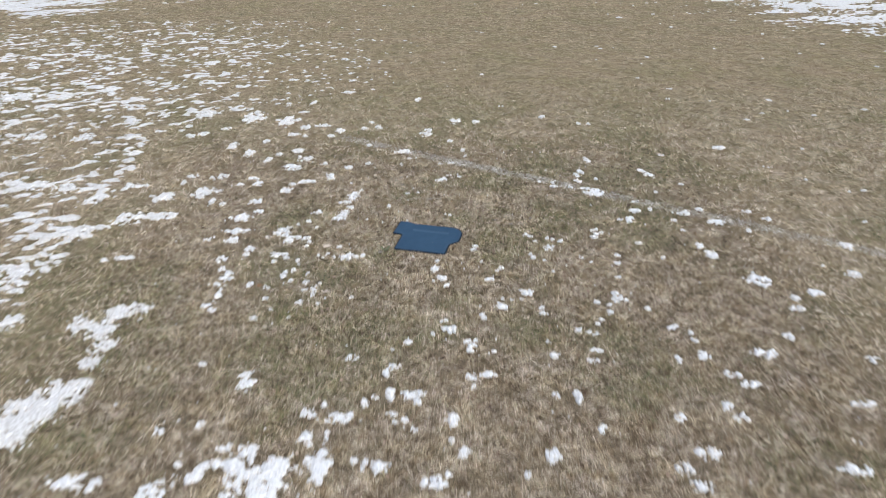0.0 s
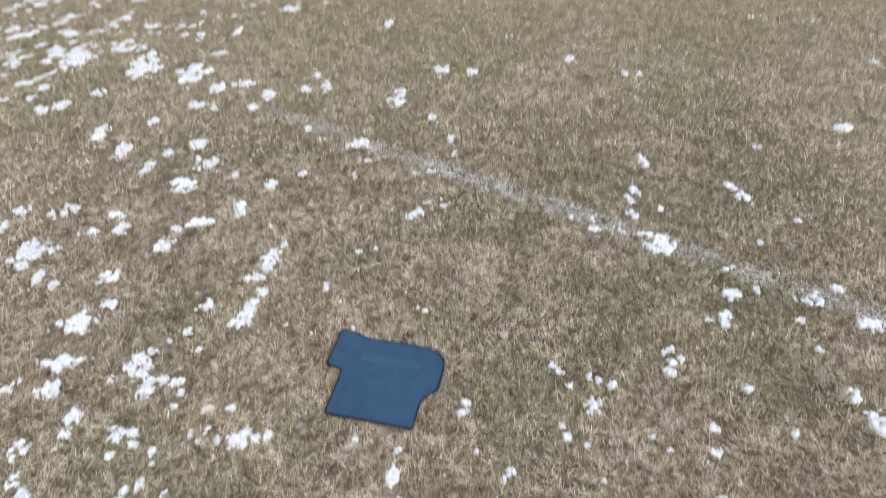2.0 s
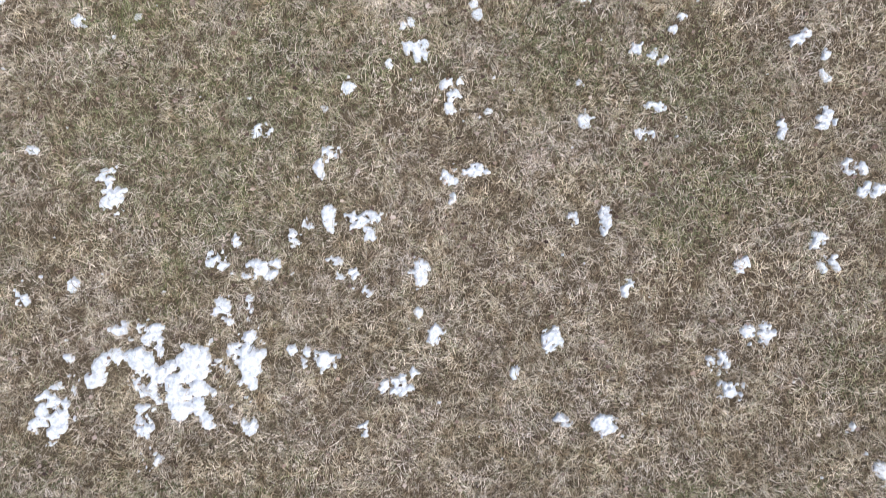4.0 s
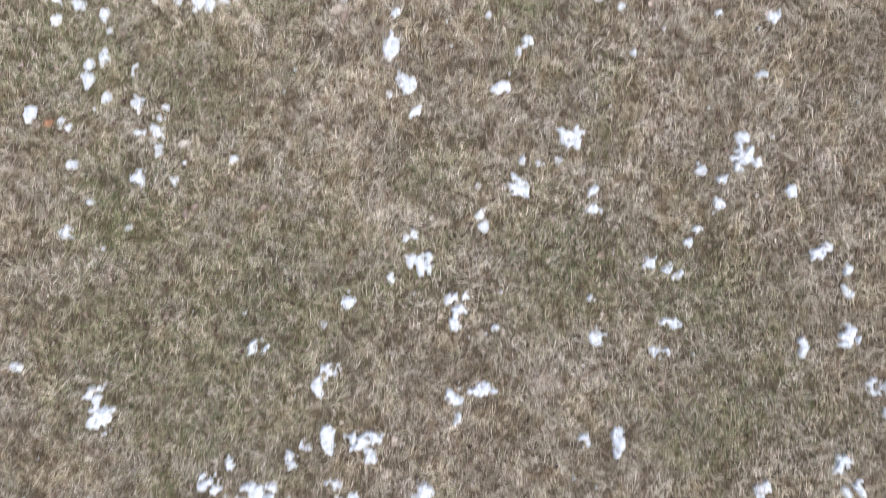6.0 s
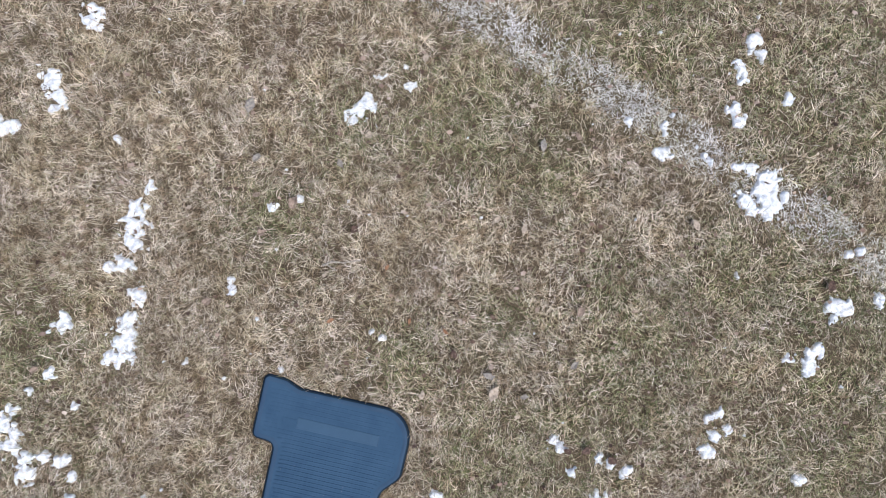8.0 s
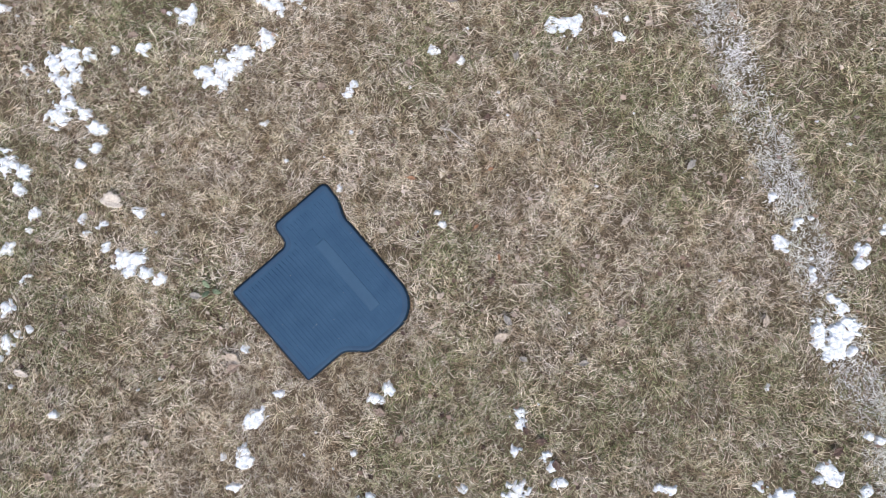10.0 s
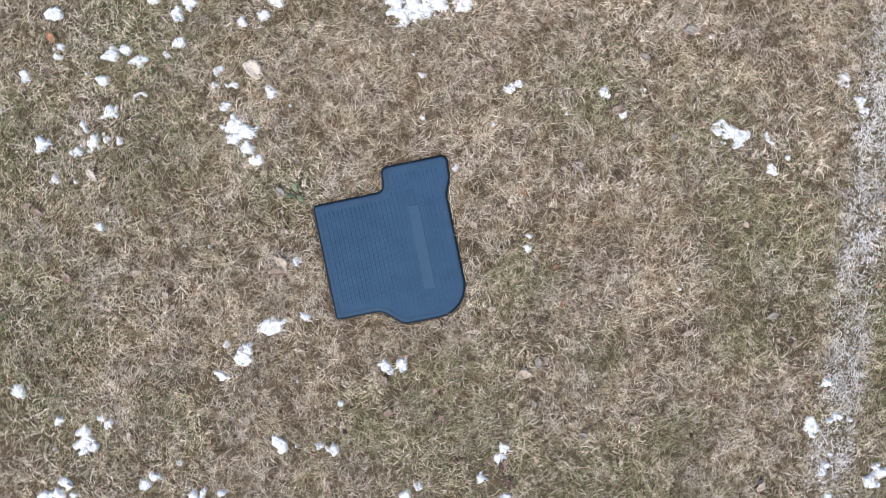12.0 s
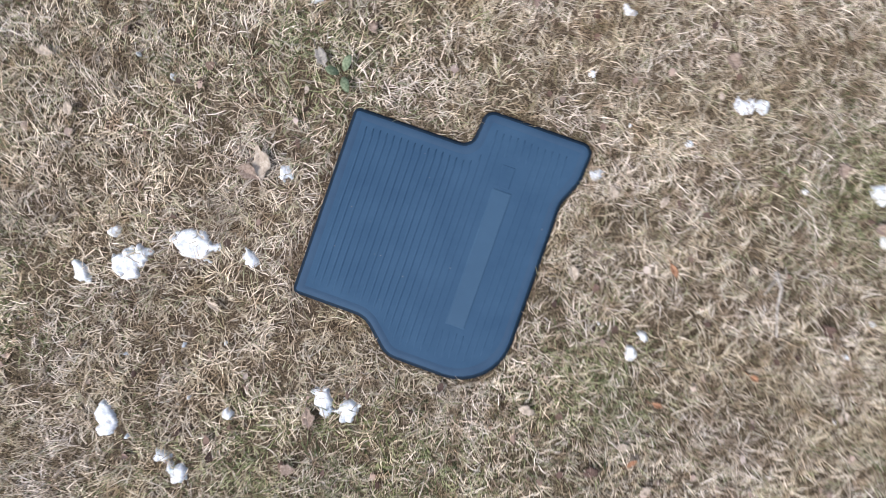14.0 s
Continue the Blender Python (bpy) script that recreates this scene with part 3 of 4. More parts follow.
def under_snow(x, y):
    i, j = ((x - PLAN_X) * 100).astype(int), ((y - PLAN_Y) * 100).astype(int)
    ok = (i >= 0) & (i < 640) & (j >= 0) & (j < 640)
    out = np.zeros(len(x), bool)
    out[ok] = pressed[i[ok], j[ok]]
    return out


# ---- grass ----
def blades(name, x, y, az, length, width, rise, droop, material, rng, joints=True):
    """Bent blades from their feet (x, y); rise and droop are the angles of their lower and upper half."""
    n = len(x)
    mx, my = to_mat(x, y)
    tx, ty = to_mat(x + np.cos(az) * length * 0.85, y + np.sin(az) * length * 0.85)
    near = (np.abs(mx - 0.16) < 0.45) & (np.abs(my - 0.21) < 0.45)
    keep, lap = np.ones(n, bool), np.zeros(n, bool)
    keep[near] = ~inside(mx[near], my[near], MAT_OUTLINE)
    lap[near] = inside(tx[near], ty[near], MAT_OUTLINE)
    # blades that would lie over the mat are mostly bent short at its edge
    length = np.where(lap, length * rng.uniform(0.3, 0.6, n), length)
    sx, sy = to_mat(x + np.cos(az) * length * 0.9, y + np.sin(az) * length * 0.9)
    still = np.zeros(n, bool)
    still[near] = inside(sx[near], sy[near], MAT_OUTLINE)
    rise = np.where(lap, np.maximum(rise, radians(38)), rise)
    keep &= ~(still & (rng.random_sample(n) > 0.42))
    x, y, az, length, width, rise, droop = [v[keep] for v in (x, y, az, length, width, rise, droop)]
    n = len(x)
    dx, dy = np.cos(az), np.sin(az)
    roll = rng.uniform(-0.7, 0.7, n)
    wx, wy, wz = -dy * np.cos(roll), dx * np.cos(roll), np.sin(roll)
    h1, z1 = 0.5 * length * np.cos(rise), 0.5 * length * np.sin(rise)
    h2, z2 = h1 + 0.5 * length * np.cos(droop), np.maximum(z1 + 0.5 * length * np.sin(droop), 0.002)
    bend = rng.normal(0, 0.09, n) * length
    bow = rng.normal(0, 0.045, n) * length
    z0 = np.full(n, -0.003)
    if joints == "flat":
        # a leaf-shaped pair of triangles, bent across its middle
        v = np.zeros((n, 4, 3), np.float32)
        for k, (h, z, side, sway) in enumerate(((0 * h1, z0, 0, 0), (h1, z1, -1, bow), (h1, z1, 1, bow), (h2, z2, 0, bend))):
            v[:, k, 0] = x + dx * h - dy * sway + side * 0.5 * width * wx
            v[:, k, 1] = y + dy * h + dx * sway + side * 0.5 * width * wy
            v[:, k, 2] = z + side * 0.5 * width * wz
        tris = (np.arange(n)[:, None, None] * 4 + np.array([[0, 2, 1], [1, 2, 3]])[None]).reshape(-1, 3)
    elif joints:
        v = np.zeros((n, 5, 3), np.float32)
        for k, (h, z, w, side) in enumerate(((0 * h1, z0, 0.8, -1), (0 * h1, z0, 0.8, 1), (h1, z1, 1.0, -1), (h1, z1, 1.0, 1), (h2, z2, 0, 0))):
            sway = bend if k == 4 else bow if k > 1 else 0
            v[:, k, 0] = x + dx * h - dy * sway + side * 0.5 * w * width * wx
            v[:, k, 1] = y + dy * h + dx * sway + side * 0.5 * w * width * wy
            v[:, k, 2] = z + side * 0.5 * w * width * wz
        base = np.array([[0, 1, 3], [0, 3, 2], [2, 3, 4]])
        tris = (np.arange(n)[:, None, None] * 5 + base[None]).reshape(-1, 3)
    else:
        v = np.zeros((n, 3, 3), np.float32)
        for k, (h, z, side) in enumerate(((0 * h1, z0, -1), (0 * h1, z0, 1), (h2, np.maximum(z2, z1 * 0.8), 0))):
            v[:, k, 0] = x + dx * h + side * 0.5 * width * wx
            v[:, k, 1] = y + dy * h + side * 0.5 * width * wy
            v[:, k, 2] = z + side * 0.5 * width * wz
        tris = np.arange(3 * n).reshape(-1, 3)
    return tri_mesh(name, v.reshape(-1, 3), tris, material)


def tufted(rng, x0, x1, y0, y1, per_m2, per_tuft, spread):
    """Feet in tufts, leaning outwards from each tuft and with the lie of the lawn."""
    area = (x1 - x0) * (y1 - y0)
    tufts = int(area * per_m2 / per_tuft)
    cx, cy = rng.uniform(x0, x1, tufts), rng.uniform(y0, y1, tufts)
    ring = rng.uniform(0, 2 * math.pi, (tufts, per_tuft))
    r = spread * np.sqrt(rng.random_sample((tufts, per_tuft)))
    x, y = (cx[:, None] + np.cos(ring) * r).ravel(), (cy[:, None] + np.sin(ring) * r).ravel()
    lie = 4 * math.pi * vnoise(cx, cy, 0.35, 5) if per_tuft > 5 else rng.uniform(0, 2 * math.pi, tufts)
    az = np.where(rng.random_sample((tufts, per_tuft)) < 0.5, ring + rng.normal(0, 0.5, ring.shape), lie[:, None] + rng.normal(0, 1.1, ring.shape)).ravel()
    return x, y, az


GREEN_SPOTS = [(0.55, 1.02, 0.20), (0.75, 0.85, 0.12), (-0.35, -1.25, 0.35), (-0.55, -0.55, 0.2), (0.95, 0.5, 0.13), (0.17, 1.04, 0.15),
               (-0.6, 2.2, 0.35), (-0.25, -0.25, 0.14), (0.3, 0.32, 0.12), (-0.1, 0.75, 0.14), (-0.9, 0.35, 0.25),
               (0.1, 3.4, 0.5), (2.6, 3.2, 0.6), (-0.75, -0.95, 0.25), (0.62, -1.15, 0.2), (-0.9, -0.42, 0.28), (-0.8, -1.35, 0.3), (1.15, 1.35, 0.3), (1.5, 1.05, 0.22), (0.62, 0.42, 0.08)]


def greenness(x, y):
    g = np.clip((fbm(x, y, 0.55, 31) - 0.515) * 2.1, 0, 0.4) + 0.10 * np.clip((y - 1.0) / 2.0, 0, 1)
    for gx, gy, gr in GREEN_SPOTS:
        g = np.maximum(g, 0.5 * np.exp(-((x - gx) ** 2 + (y - gy) ** 2) / (gr * gr)))
    return g


# the painted line: a straight run of chalk-marked grass 10 cm wide
LINE_FROM, LINE_TO, LINE_WIDE = Vector((-0.95, 2.335)), Vector((6.0, -2.13)), 0.13
LINE_WAY = (LINE_TO - LINE_FROM).normalized()


def on_line(x, y):
    dx, dy = x - LINE_FROM.x, y - LINE_FROM.y
    along, across = dx * LINE_WAY.x + dy * LINE_WAY.y, -dx * LINE_WAY.y + dy * LINE_WAY.x
    half = 0.5 * LINE_WIDE * (0.75 + 0.5 * vnoise(x, y, 0.06, 91))
    worn = (0.42 + 1.05 * vnoise(x, y, 0.12, 92)) * (0.62 + 0.7 * vnoise(x, y, 0.55, 94))
    ends = np.clip(along / 0.5, 0, 1)
    edge = np.clip((half + 0.012 - np.abs(across)) / 0.024, 0, 1)
    return np.where(along > 0, np.clip(worn, 0, 1) * ends * edge, 0.0)


# worn places where soil shows: place and radius
BARE_SPOTS = [(0.78, 1.0, 0.10), (0.835, -0.045, 0.045), (0.82, -0.02, 0.04), (0.545, 0.178, 0.03), (0.10, 0.67, 0.028), (-1.02, -0.62, 0.05), (0.90, 0.98, 0.06), (0.15, 0.708, 0.028), (0.452, 0.313, 0.034),
              (1.63, 0.485, 0.045), (0.935, -0.04, 0.045), (0.795, -0.065, 0.04), (6.40, 6.25, 0.16), (6.55, 6.12, 0.12)]


def lawn(name, box, per_m2, per_tuft, spread, long, wide, joints, seed, hole=None, steep=(3, 46), thin=False, dry_look=dry_blades, green_look=green_blades, fade=()):
    rng = np.random.RandomState(seed)
    x, y, az = tufted(rng, *box, per_m2, per_tuft, spread)
    if hole:
        out = ~((x > hole[0]) & (x < hole[1]) & (y > hole[2]) & (y < hole[3]))
        x, y, az = x[out], y[out], az[out]
    if box[3] > 3:
        # thick within the fan of ground that opens away from the walk's start, thin outside it
        fan = np.abs(x - 0.1) < np.where(y > 6, 0.66, 0.72) * (y + 4.4) + 0.7
        out = ~fan if thin else fan
        x, y, az = x[out], y[out], az[out]
    for start, run, sign in fade:
        out = rng.random_sample(len(x)) < np.clip(sign * (y - start) / run, 0, 1)
        x, y, az = x[out], y[out], az[out]
    out = ~(under_snow(x, y) & (rng.random_sample(len(x)) < 0.62))
    x, y, az = x[out], y[out], az[out]
    if joints or box[2] == 5.6:
        # small hollows where the grass has worn thin
        bare = 0.6 * vnoise(x, y, 0.032, 61) + 0.4 * vnoise(x, y, 0.09, 62)
        for bx, by, br in BARE_SPOTS:
            bare = np.maximum(bare, 1.15 - 0.40 * np.hypot(x - bx, y - by) / br - 0.25 * vnoise(x, y, 0.03, 63))
        out = ~((bare > 0.67) & (rng.random_sample(len(x)) < (0.5 if joints == "flat" else 0.86)))
        x, y, az = x[out], y[out], az[out]
    n = len(x)
    length = rng.uniform(*long, n)
    width = rng.uniform(*wide, n)
    rise = rng.uniform(radians(steep[0]), radians(steep[1]), n)
    droop = rise - rng.uniform(radians(4), radians(40), n)
    u = rng.random_sample(n)
    chalk = u < on_line(x, y) * 0.94
    green = ~chalk & (rng.random_sample(n) < greenness(x, y))
    dry = ~chalk & ~green
    # chalk clings low down, where the blades were cut and rolled flat
    rise, length = np.where(chalk, 0.45 * rise, rise), np.where(chalk, 0.8 * length, length)
    droop = np.where(chalk, 0.4 * droop, droop)
    for kind, pick, material, label in (("dry_grass", dry, dry_look, "straw-coloured matted dry winter grass blades"),
                                        ("green_grass", green, green_look, "olive green living grass blades among straw"),
                                        ("painted_line", chalk, chalk_blades, "worn white chalk line painted across the grass")):
        if pick.sum() > 50:
            ob = blades(kind, x[pick], y[pick], az[pick], length[pick], width[pick], rise[pick], droop[pick], material, rng, joints)
            tagged(ob, label, "painted line" if kind == "painted_line" else "grass", kind="stuff")


NEAR = (-1.7, 2.25, -2.75, 1.75)
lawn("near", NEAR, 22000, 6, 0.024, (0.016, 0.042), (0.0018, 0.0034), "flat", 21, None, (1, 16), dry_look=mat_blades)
lawn("near", NEAR, 17500, 10, 0.018, (0.018, 0.055), (0.0010, 0.0022), True, 11, None, (5, 46))
lawn("near", (-0.95, 1.25, -1.15, 1.15), 9000, 8, 0.014, (0.014, 0.038), (0.0010, 0.0019), True, 16, None, (20, 65))
lawn("middle", (-8.0, 8.0, -2.9, 4.6), 13000, 5, 0.03, (0.026, 0.052), (0.0034, 0.0058), False, 12, NEAR, (6, 40), fade=((4.6, 2.2, -1),))
lawn("middle", (-9.0, 9.0, 2.4, 8.0), 5600, 5, 0.03, (0.028, 0.055), (0.005, 0.0085), False, 14, None, (4, 26), False, clump_blades, green_clumps, ((2.4, 2.2, 1), (8.0, 2.4, -1)))
lawn("far", (-15.0, 15.0, 5.6, 16.5), 1700, 4, 0.06, (0.034, 0.062), (0.011, 0.018), False, 13, None, (3, 22), False, clump_blades, green_clumps, ((5.6, 2.4, 1),))
lawn("outer", (-11.0, 11.0, -6.5, 16.5), 700, 18, 0.06, (0.06, 0.13), (0.008, 0.014), False, 17, None, (3, 42), True, clump_blades, green_clumps)
lawn("outer", (-8.0, 8.0, -6.5, -2.9), 1000, 18, 0.05, (0.06, 0.12), (0.008, 0.014), False, 18, None, (3, 42), False, clump_blades, green_clumps)


# the line goes on past the near lawn
rng = np.random.RandomState(15)
n = 26000
along, across = rng.uniform(0.0, 8.0, n), rng.uniform(-0.06, 0.06, n)
x, y = LINE_FROM.x + LINE_WAY.x * along - LINE_WAY.y * across, LINE_FROM.y + LINE_WAY.y * along + LINE_WAY.x * across
ok = ((x > NEAR[1]) | (y > NEAR[3])) & (rng.random_sample(n) < on_line(x, y) * 0.5)
x, y = x[ok], y[ok]
n = len(x)
rise = rng.uniform(radians(4), radians(18), n)
tagged(blades("painted_line", x, y, rng.uniform(0, 6.28, n), rng.uniform(0.025, 0.05, n), rng.uniform(0.002, 0.004, n), rise, rise - 0.2, chalk_blades, rng, False),
       "worn white chalk line painted across the grass", "painted line", kind="stuff")


# ---- the mat ----
def rib_spans(v, outline, gap):
    """Stretches along u at height v inside the outline, away from the plate."""
    xs = []
    j = len(outline) - 1
    for i in range(len(outline)):
        (xi, yi), (xj, yj) = outline[i], outline[j]
        if (yi > v) != (yj > v):
            xs.append(xi + (v - yi) * (xj - xi) / (yj - yi))
        j = i
    xs.sort()
    spans = [(xs[k], xs[k + 1]) for k in range(0, len(xs) - 1, 2)]
    out = []
    for a, b in spans:
        for g0, g1, gv0, gv1 in gap:
            if gv0 < v < gv1 and a < g0 and b > g1:
                out.append((a, g0))
                a = g1
        out.append((a, b))
    return [(a, b) for a, b in out if b - a > 0.02]


def bar(u0, u1, v, half, z0, z1, rng):
    """A low, soft ridge along u, steeper on one side, that wavers a little and runs out at its ends."""
    bm = bmesh.new()
    rows = []
    cuts = max(3, int((u1 - u0) / 0.022))
    wob = 0.0
    for k in range(cuts + 1):
        u = u0 + (u1 - u0) * k / cuts
        end = 0.3 if k in (0, cuts) else 1.0
        wob = 0.6 * wob + rng.uniform(-0.00028, 0.00028)
        tall = (z1 - z0) * end * rng.uniform(0.86, 1.08)
        rows.append([bm.verts.new((u, v + s * half + wob, z0 + tall * h)) for s, h in ((-1, 0), (-0.55, 0.62), (-0.15, 1), (0.3, 0.94), (0.62, 0.5), (0.8, 0))])
    for a, b in zip(rows, rows[1:]):
        for k in range(5):
            bm.faces.new((a[k], b[k], b[k + 1], a[k + 1]))
    bm.faces.new(rows[0])
    bm.faces.new(list(reversed(rows[-1])))
    return bm


def plate(u0, u1, v0, v1, z0, z1, edge):
    bm = bmesh.new()
    low = [bm.verts.new((u, v, z0)) for u, v in ((u0, v0), (u1, v0), (u1, v1), (u0, v1))]
    top = [bm.verts.new((u, v, z1)) for u, v in ((u0 + edge, v0 + edge), (u1 - edge, v0 + edge), (u1 - edge, v1 - edge), (u0 + edge, v1 - edge))]
    bm.faces.new(top)
    for k in range(4):
        bm.faces.new((low[k], low[(k + 1) % 4], top[(k + 1) % 4], top[k]))
    return bm


def floor_mat():
    rng = random.Random(4)
    mat = new("floor_mat")
    tagged(mat, "dark blue-grey ribbed rubber car floor mat lying on dry grass", "floor mat")
    mat.matrix_basis = Matrix.Translation(MAT_AT) @ Matrix.Rotation(MAT_TURN, 4, "Z")
    tray = 0.0105
    # outer wall, its shade painted in, then the lip with its crest and inner slope
    for name, material, label, profile in (
            ("side_wall", rubber_edge_shade, "rounded rubber edge with its shade painted in", ((0.0025, 0.0), (0.0, 0.003), (0.0010, 0.0058), (0.0032, 0.0082), (0.0068, 0.0100))),
            ("lip", rubber_lip, "low rounded rubber lip", ((0.0068, 0.0100), (0.0092, 0.0110), (0.0125, 0.0116), (0.0170, 0.0112), (0.021, tray)))):
        bm = bmesh.new()
        rings = [[bm.verts.new((p.x, p.y, z)) for p in rounded(MAT_CORNERS, inset)] for inset, z in profile]
        for a, b in zip(rings, rings[1:]):
            for k in range(len(a)):
                bm.faces.new((a[k], a[(k + 1) % len(a)], b[(k + 1) % len(a)], b[k]))
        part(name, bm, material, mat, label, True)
    bm = bmesh.new()
    flat = rounded(MAT_CORNERS, 0.0205)
    verts = [bm.verts.new((p.x, p.y, tray + 0.0002)) for p in flat]
    for a, c, d in tessellate_polygon([[Vector((p.x, p.y, 0)) for p in flat]]):
        try:
            bm.faces.new((verts[a], verts[c], verts[d]))
        except ValueError:
            pass
    bmesh.ops.recalc_face_normals(bm, faces=bm.faces)
    part("tray", bm, rubber, mat, "flat blue-grey rubber tray")
    field = [(p.x, p.y) for p in rounded(MAT_CORNERS, 0.027)]
    gap = [(0.0, 0.320, 0.277, 0.328)]
    v = 0.030
    while v < 0.405:
        for a, b in rib_spans(v, field, gap):
            part("rib", bar(a, b, v, 0.0033, tray - 0.0004, tray + 0.0015 - 0.0007 * min(1, max(0, (v - 0.17) / 0.12)), rng), rubber, mat, "", True)
        v += 0.0134
    part("badge_plate", plate(0.052, 0.318, 0.283, 0.323, tray - 0.0005, tray + 0.0016, 0.004), rubber_plate, mat, "smooth lighter raised rubber plate")
    part("small_plate", plate(0.006, 0.050, 0.286, 0.314, tray - 0.0005, tray + 0.0010, 0.003), rubber, mat, "short smooth rubber plate")
    return mat


floor_mat()

# pale specks of grit on the mat
rng = np.random.RandomState(51)
verts, tris = [], []
for k in range(12):
    u, v = rng.uniform(0.02, 0.36), rng.uniform(0.03, 0.39)
    c, s = math.cos(MAT_TURN), math.sin(MAT_TURN)
    if not inside(np.array([u]), np.array([v]), [(p.x, p.y) for p in rounded(MAT_CORNERS, 0.03)])[0]:
        continue
    size = rng.uniform(0.0005, 0.0010)
    x, y = MAT_AT.x + u * c - v * s, MAT_AT.y + u * s + v * c
    base = len(verts)
    verts += [(x - size, y - size, 0.0106), (x + size, y - size * 0.6, 0.0106), (x, y + size, 0.0106), (x, y, 0.0106 + size * 1.6)]
    tris += [(base, base + 1, base + 3), (base + 1, base + 2, base + 3), (base + 2, base, base + 3)]
tagged(tri_mesh("grit", np.array(verts), np.array(tris), tan_leaf), "pale specks of grit on the rubber mat", "grit", kind="stuff")


# ---- snow ----
def snow_field(cx, cy, w, h, cell, seed, tall, rough=0.7, lump=0.03):
    """Corners and triangles of a crumbly patch: high where the field is strong, gone where it is weak."""
    nx, ny = max(5, int(w * 1.5 / cell)), max(5, int(h * 1.5 / cell))
    gx, gy = np.meshgrid(np.linspace(-0.75 * w, 0.75 * w, nx), np.linspace(-0.75 * h, 0.75 * h, ny))
    rng = np.random.RandomState(seed)
    gx = gx + rng.uniform(-0.3, 0.3, gx.shape) * cell
    gy = gy + rng.uniform(-0.3, 0.3, gy.shape) * cell
    r2 = (gx / (0.5 * w)) ** 2 + (gy / (0.5 * h)) ** 2
    px, py = gx + cx + seed * 0.37, gy + cy + seed * 0.11
    ux, uy = 0.87 * px + 0.5 * py, 0.87 * py - 0.5 * px
    f = 0.46 - 0.75 * r2 + rough * (2.6 * (vnoise(ux, uy, lump, seed) - 0.5) + 1.3 * (vnoise(px, py, lump * 0.45, seed + 3) - 0.5)) + 0.55 * (vnoise(ux, uy, 0.0085, seed + 5) - 0.5) + 0.3 * (vnoise(px, py, 0.0045, seed + 6) - 0.5)
    f = np.where(r2 > 1.9, -1, f)
    top = tall * (1 - np.exp(-3.6 * np.clip(f, 0, 2))) * (0.80 + 0.26 * vnoise(px, py, 0.012, seed + 9) + 0.16 * vnoise(px, py, 0.005, seed + 11)) + 0.003
    z = np.where(f > 0, top, -0.004)
    return trimmed(gx + cx, gy + cy, z, f)


def trimmed(gx, gy, z, f):
    """Corners and triangles of a grid, kept where the field f is above nought."""
    ny, nx = gx.shape
    verts = np.stack([gx, gy, z], -1).reshape(-1, 3)
    a = (np.arange(ny - 1)[:, None] * nx + np.arange(nx - 1)[None]).ravel()
    quads = np.stack([a, a + 1, a + 1 + nx, a + nx], 1)
    up = (f > 0).ravel()
    quads = quads[up[quads].any(1)]
    tris = np.concatenate([quads[:, [0, 1, 2]], quads[:, [0, 2, 3]]])
    used = np.unique(tris)
    back = np.full(len(verts), -1)
    back[used] = np.arange(len(used))
    return verts[used], back[tris]


def islands(verts, tris):
    """The separate pieces of a mesh, the largest first."""
    mark = np.arange(len(verts))
    while True:
        low = mark[tris].min(1)
        was = mark.copy()
        for k in range(3):
            np.minimum.at(mark, tris[:, k], low)
        mark = mark[mark]
        if (mark == was).all():
            break
    found = []
    for m in np.unique(mark[tris[:, 0]]):
        some = tris[mark[tris[:, 0]] == m]
        used = np.unique(some)
        back = np.full(len(verts), -1)
        back[used] = np.arange(len(used))
        found.append((verts[used], back[some]))
    return sorted(found, key=lambda piece: -len(piece[1]))


snow_found = []


def lay_snow(sx, sy, verts, tris):
    """Each piece that the melting has left apart counts by itself."""
    for k, (v, t) in enumerate(islands(verts, tris)):
        if k == 0 or len(t) >= 14:
            snow_found.append((sx, sy, v, t, np.ptp(v[:, :2], axis=0).max()))


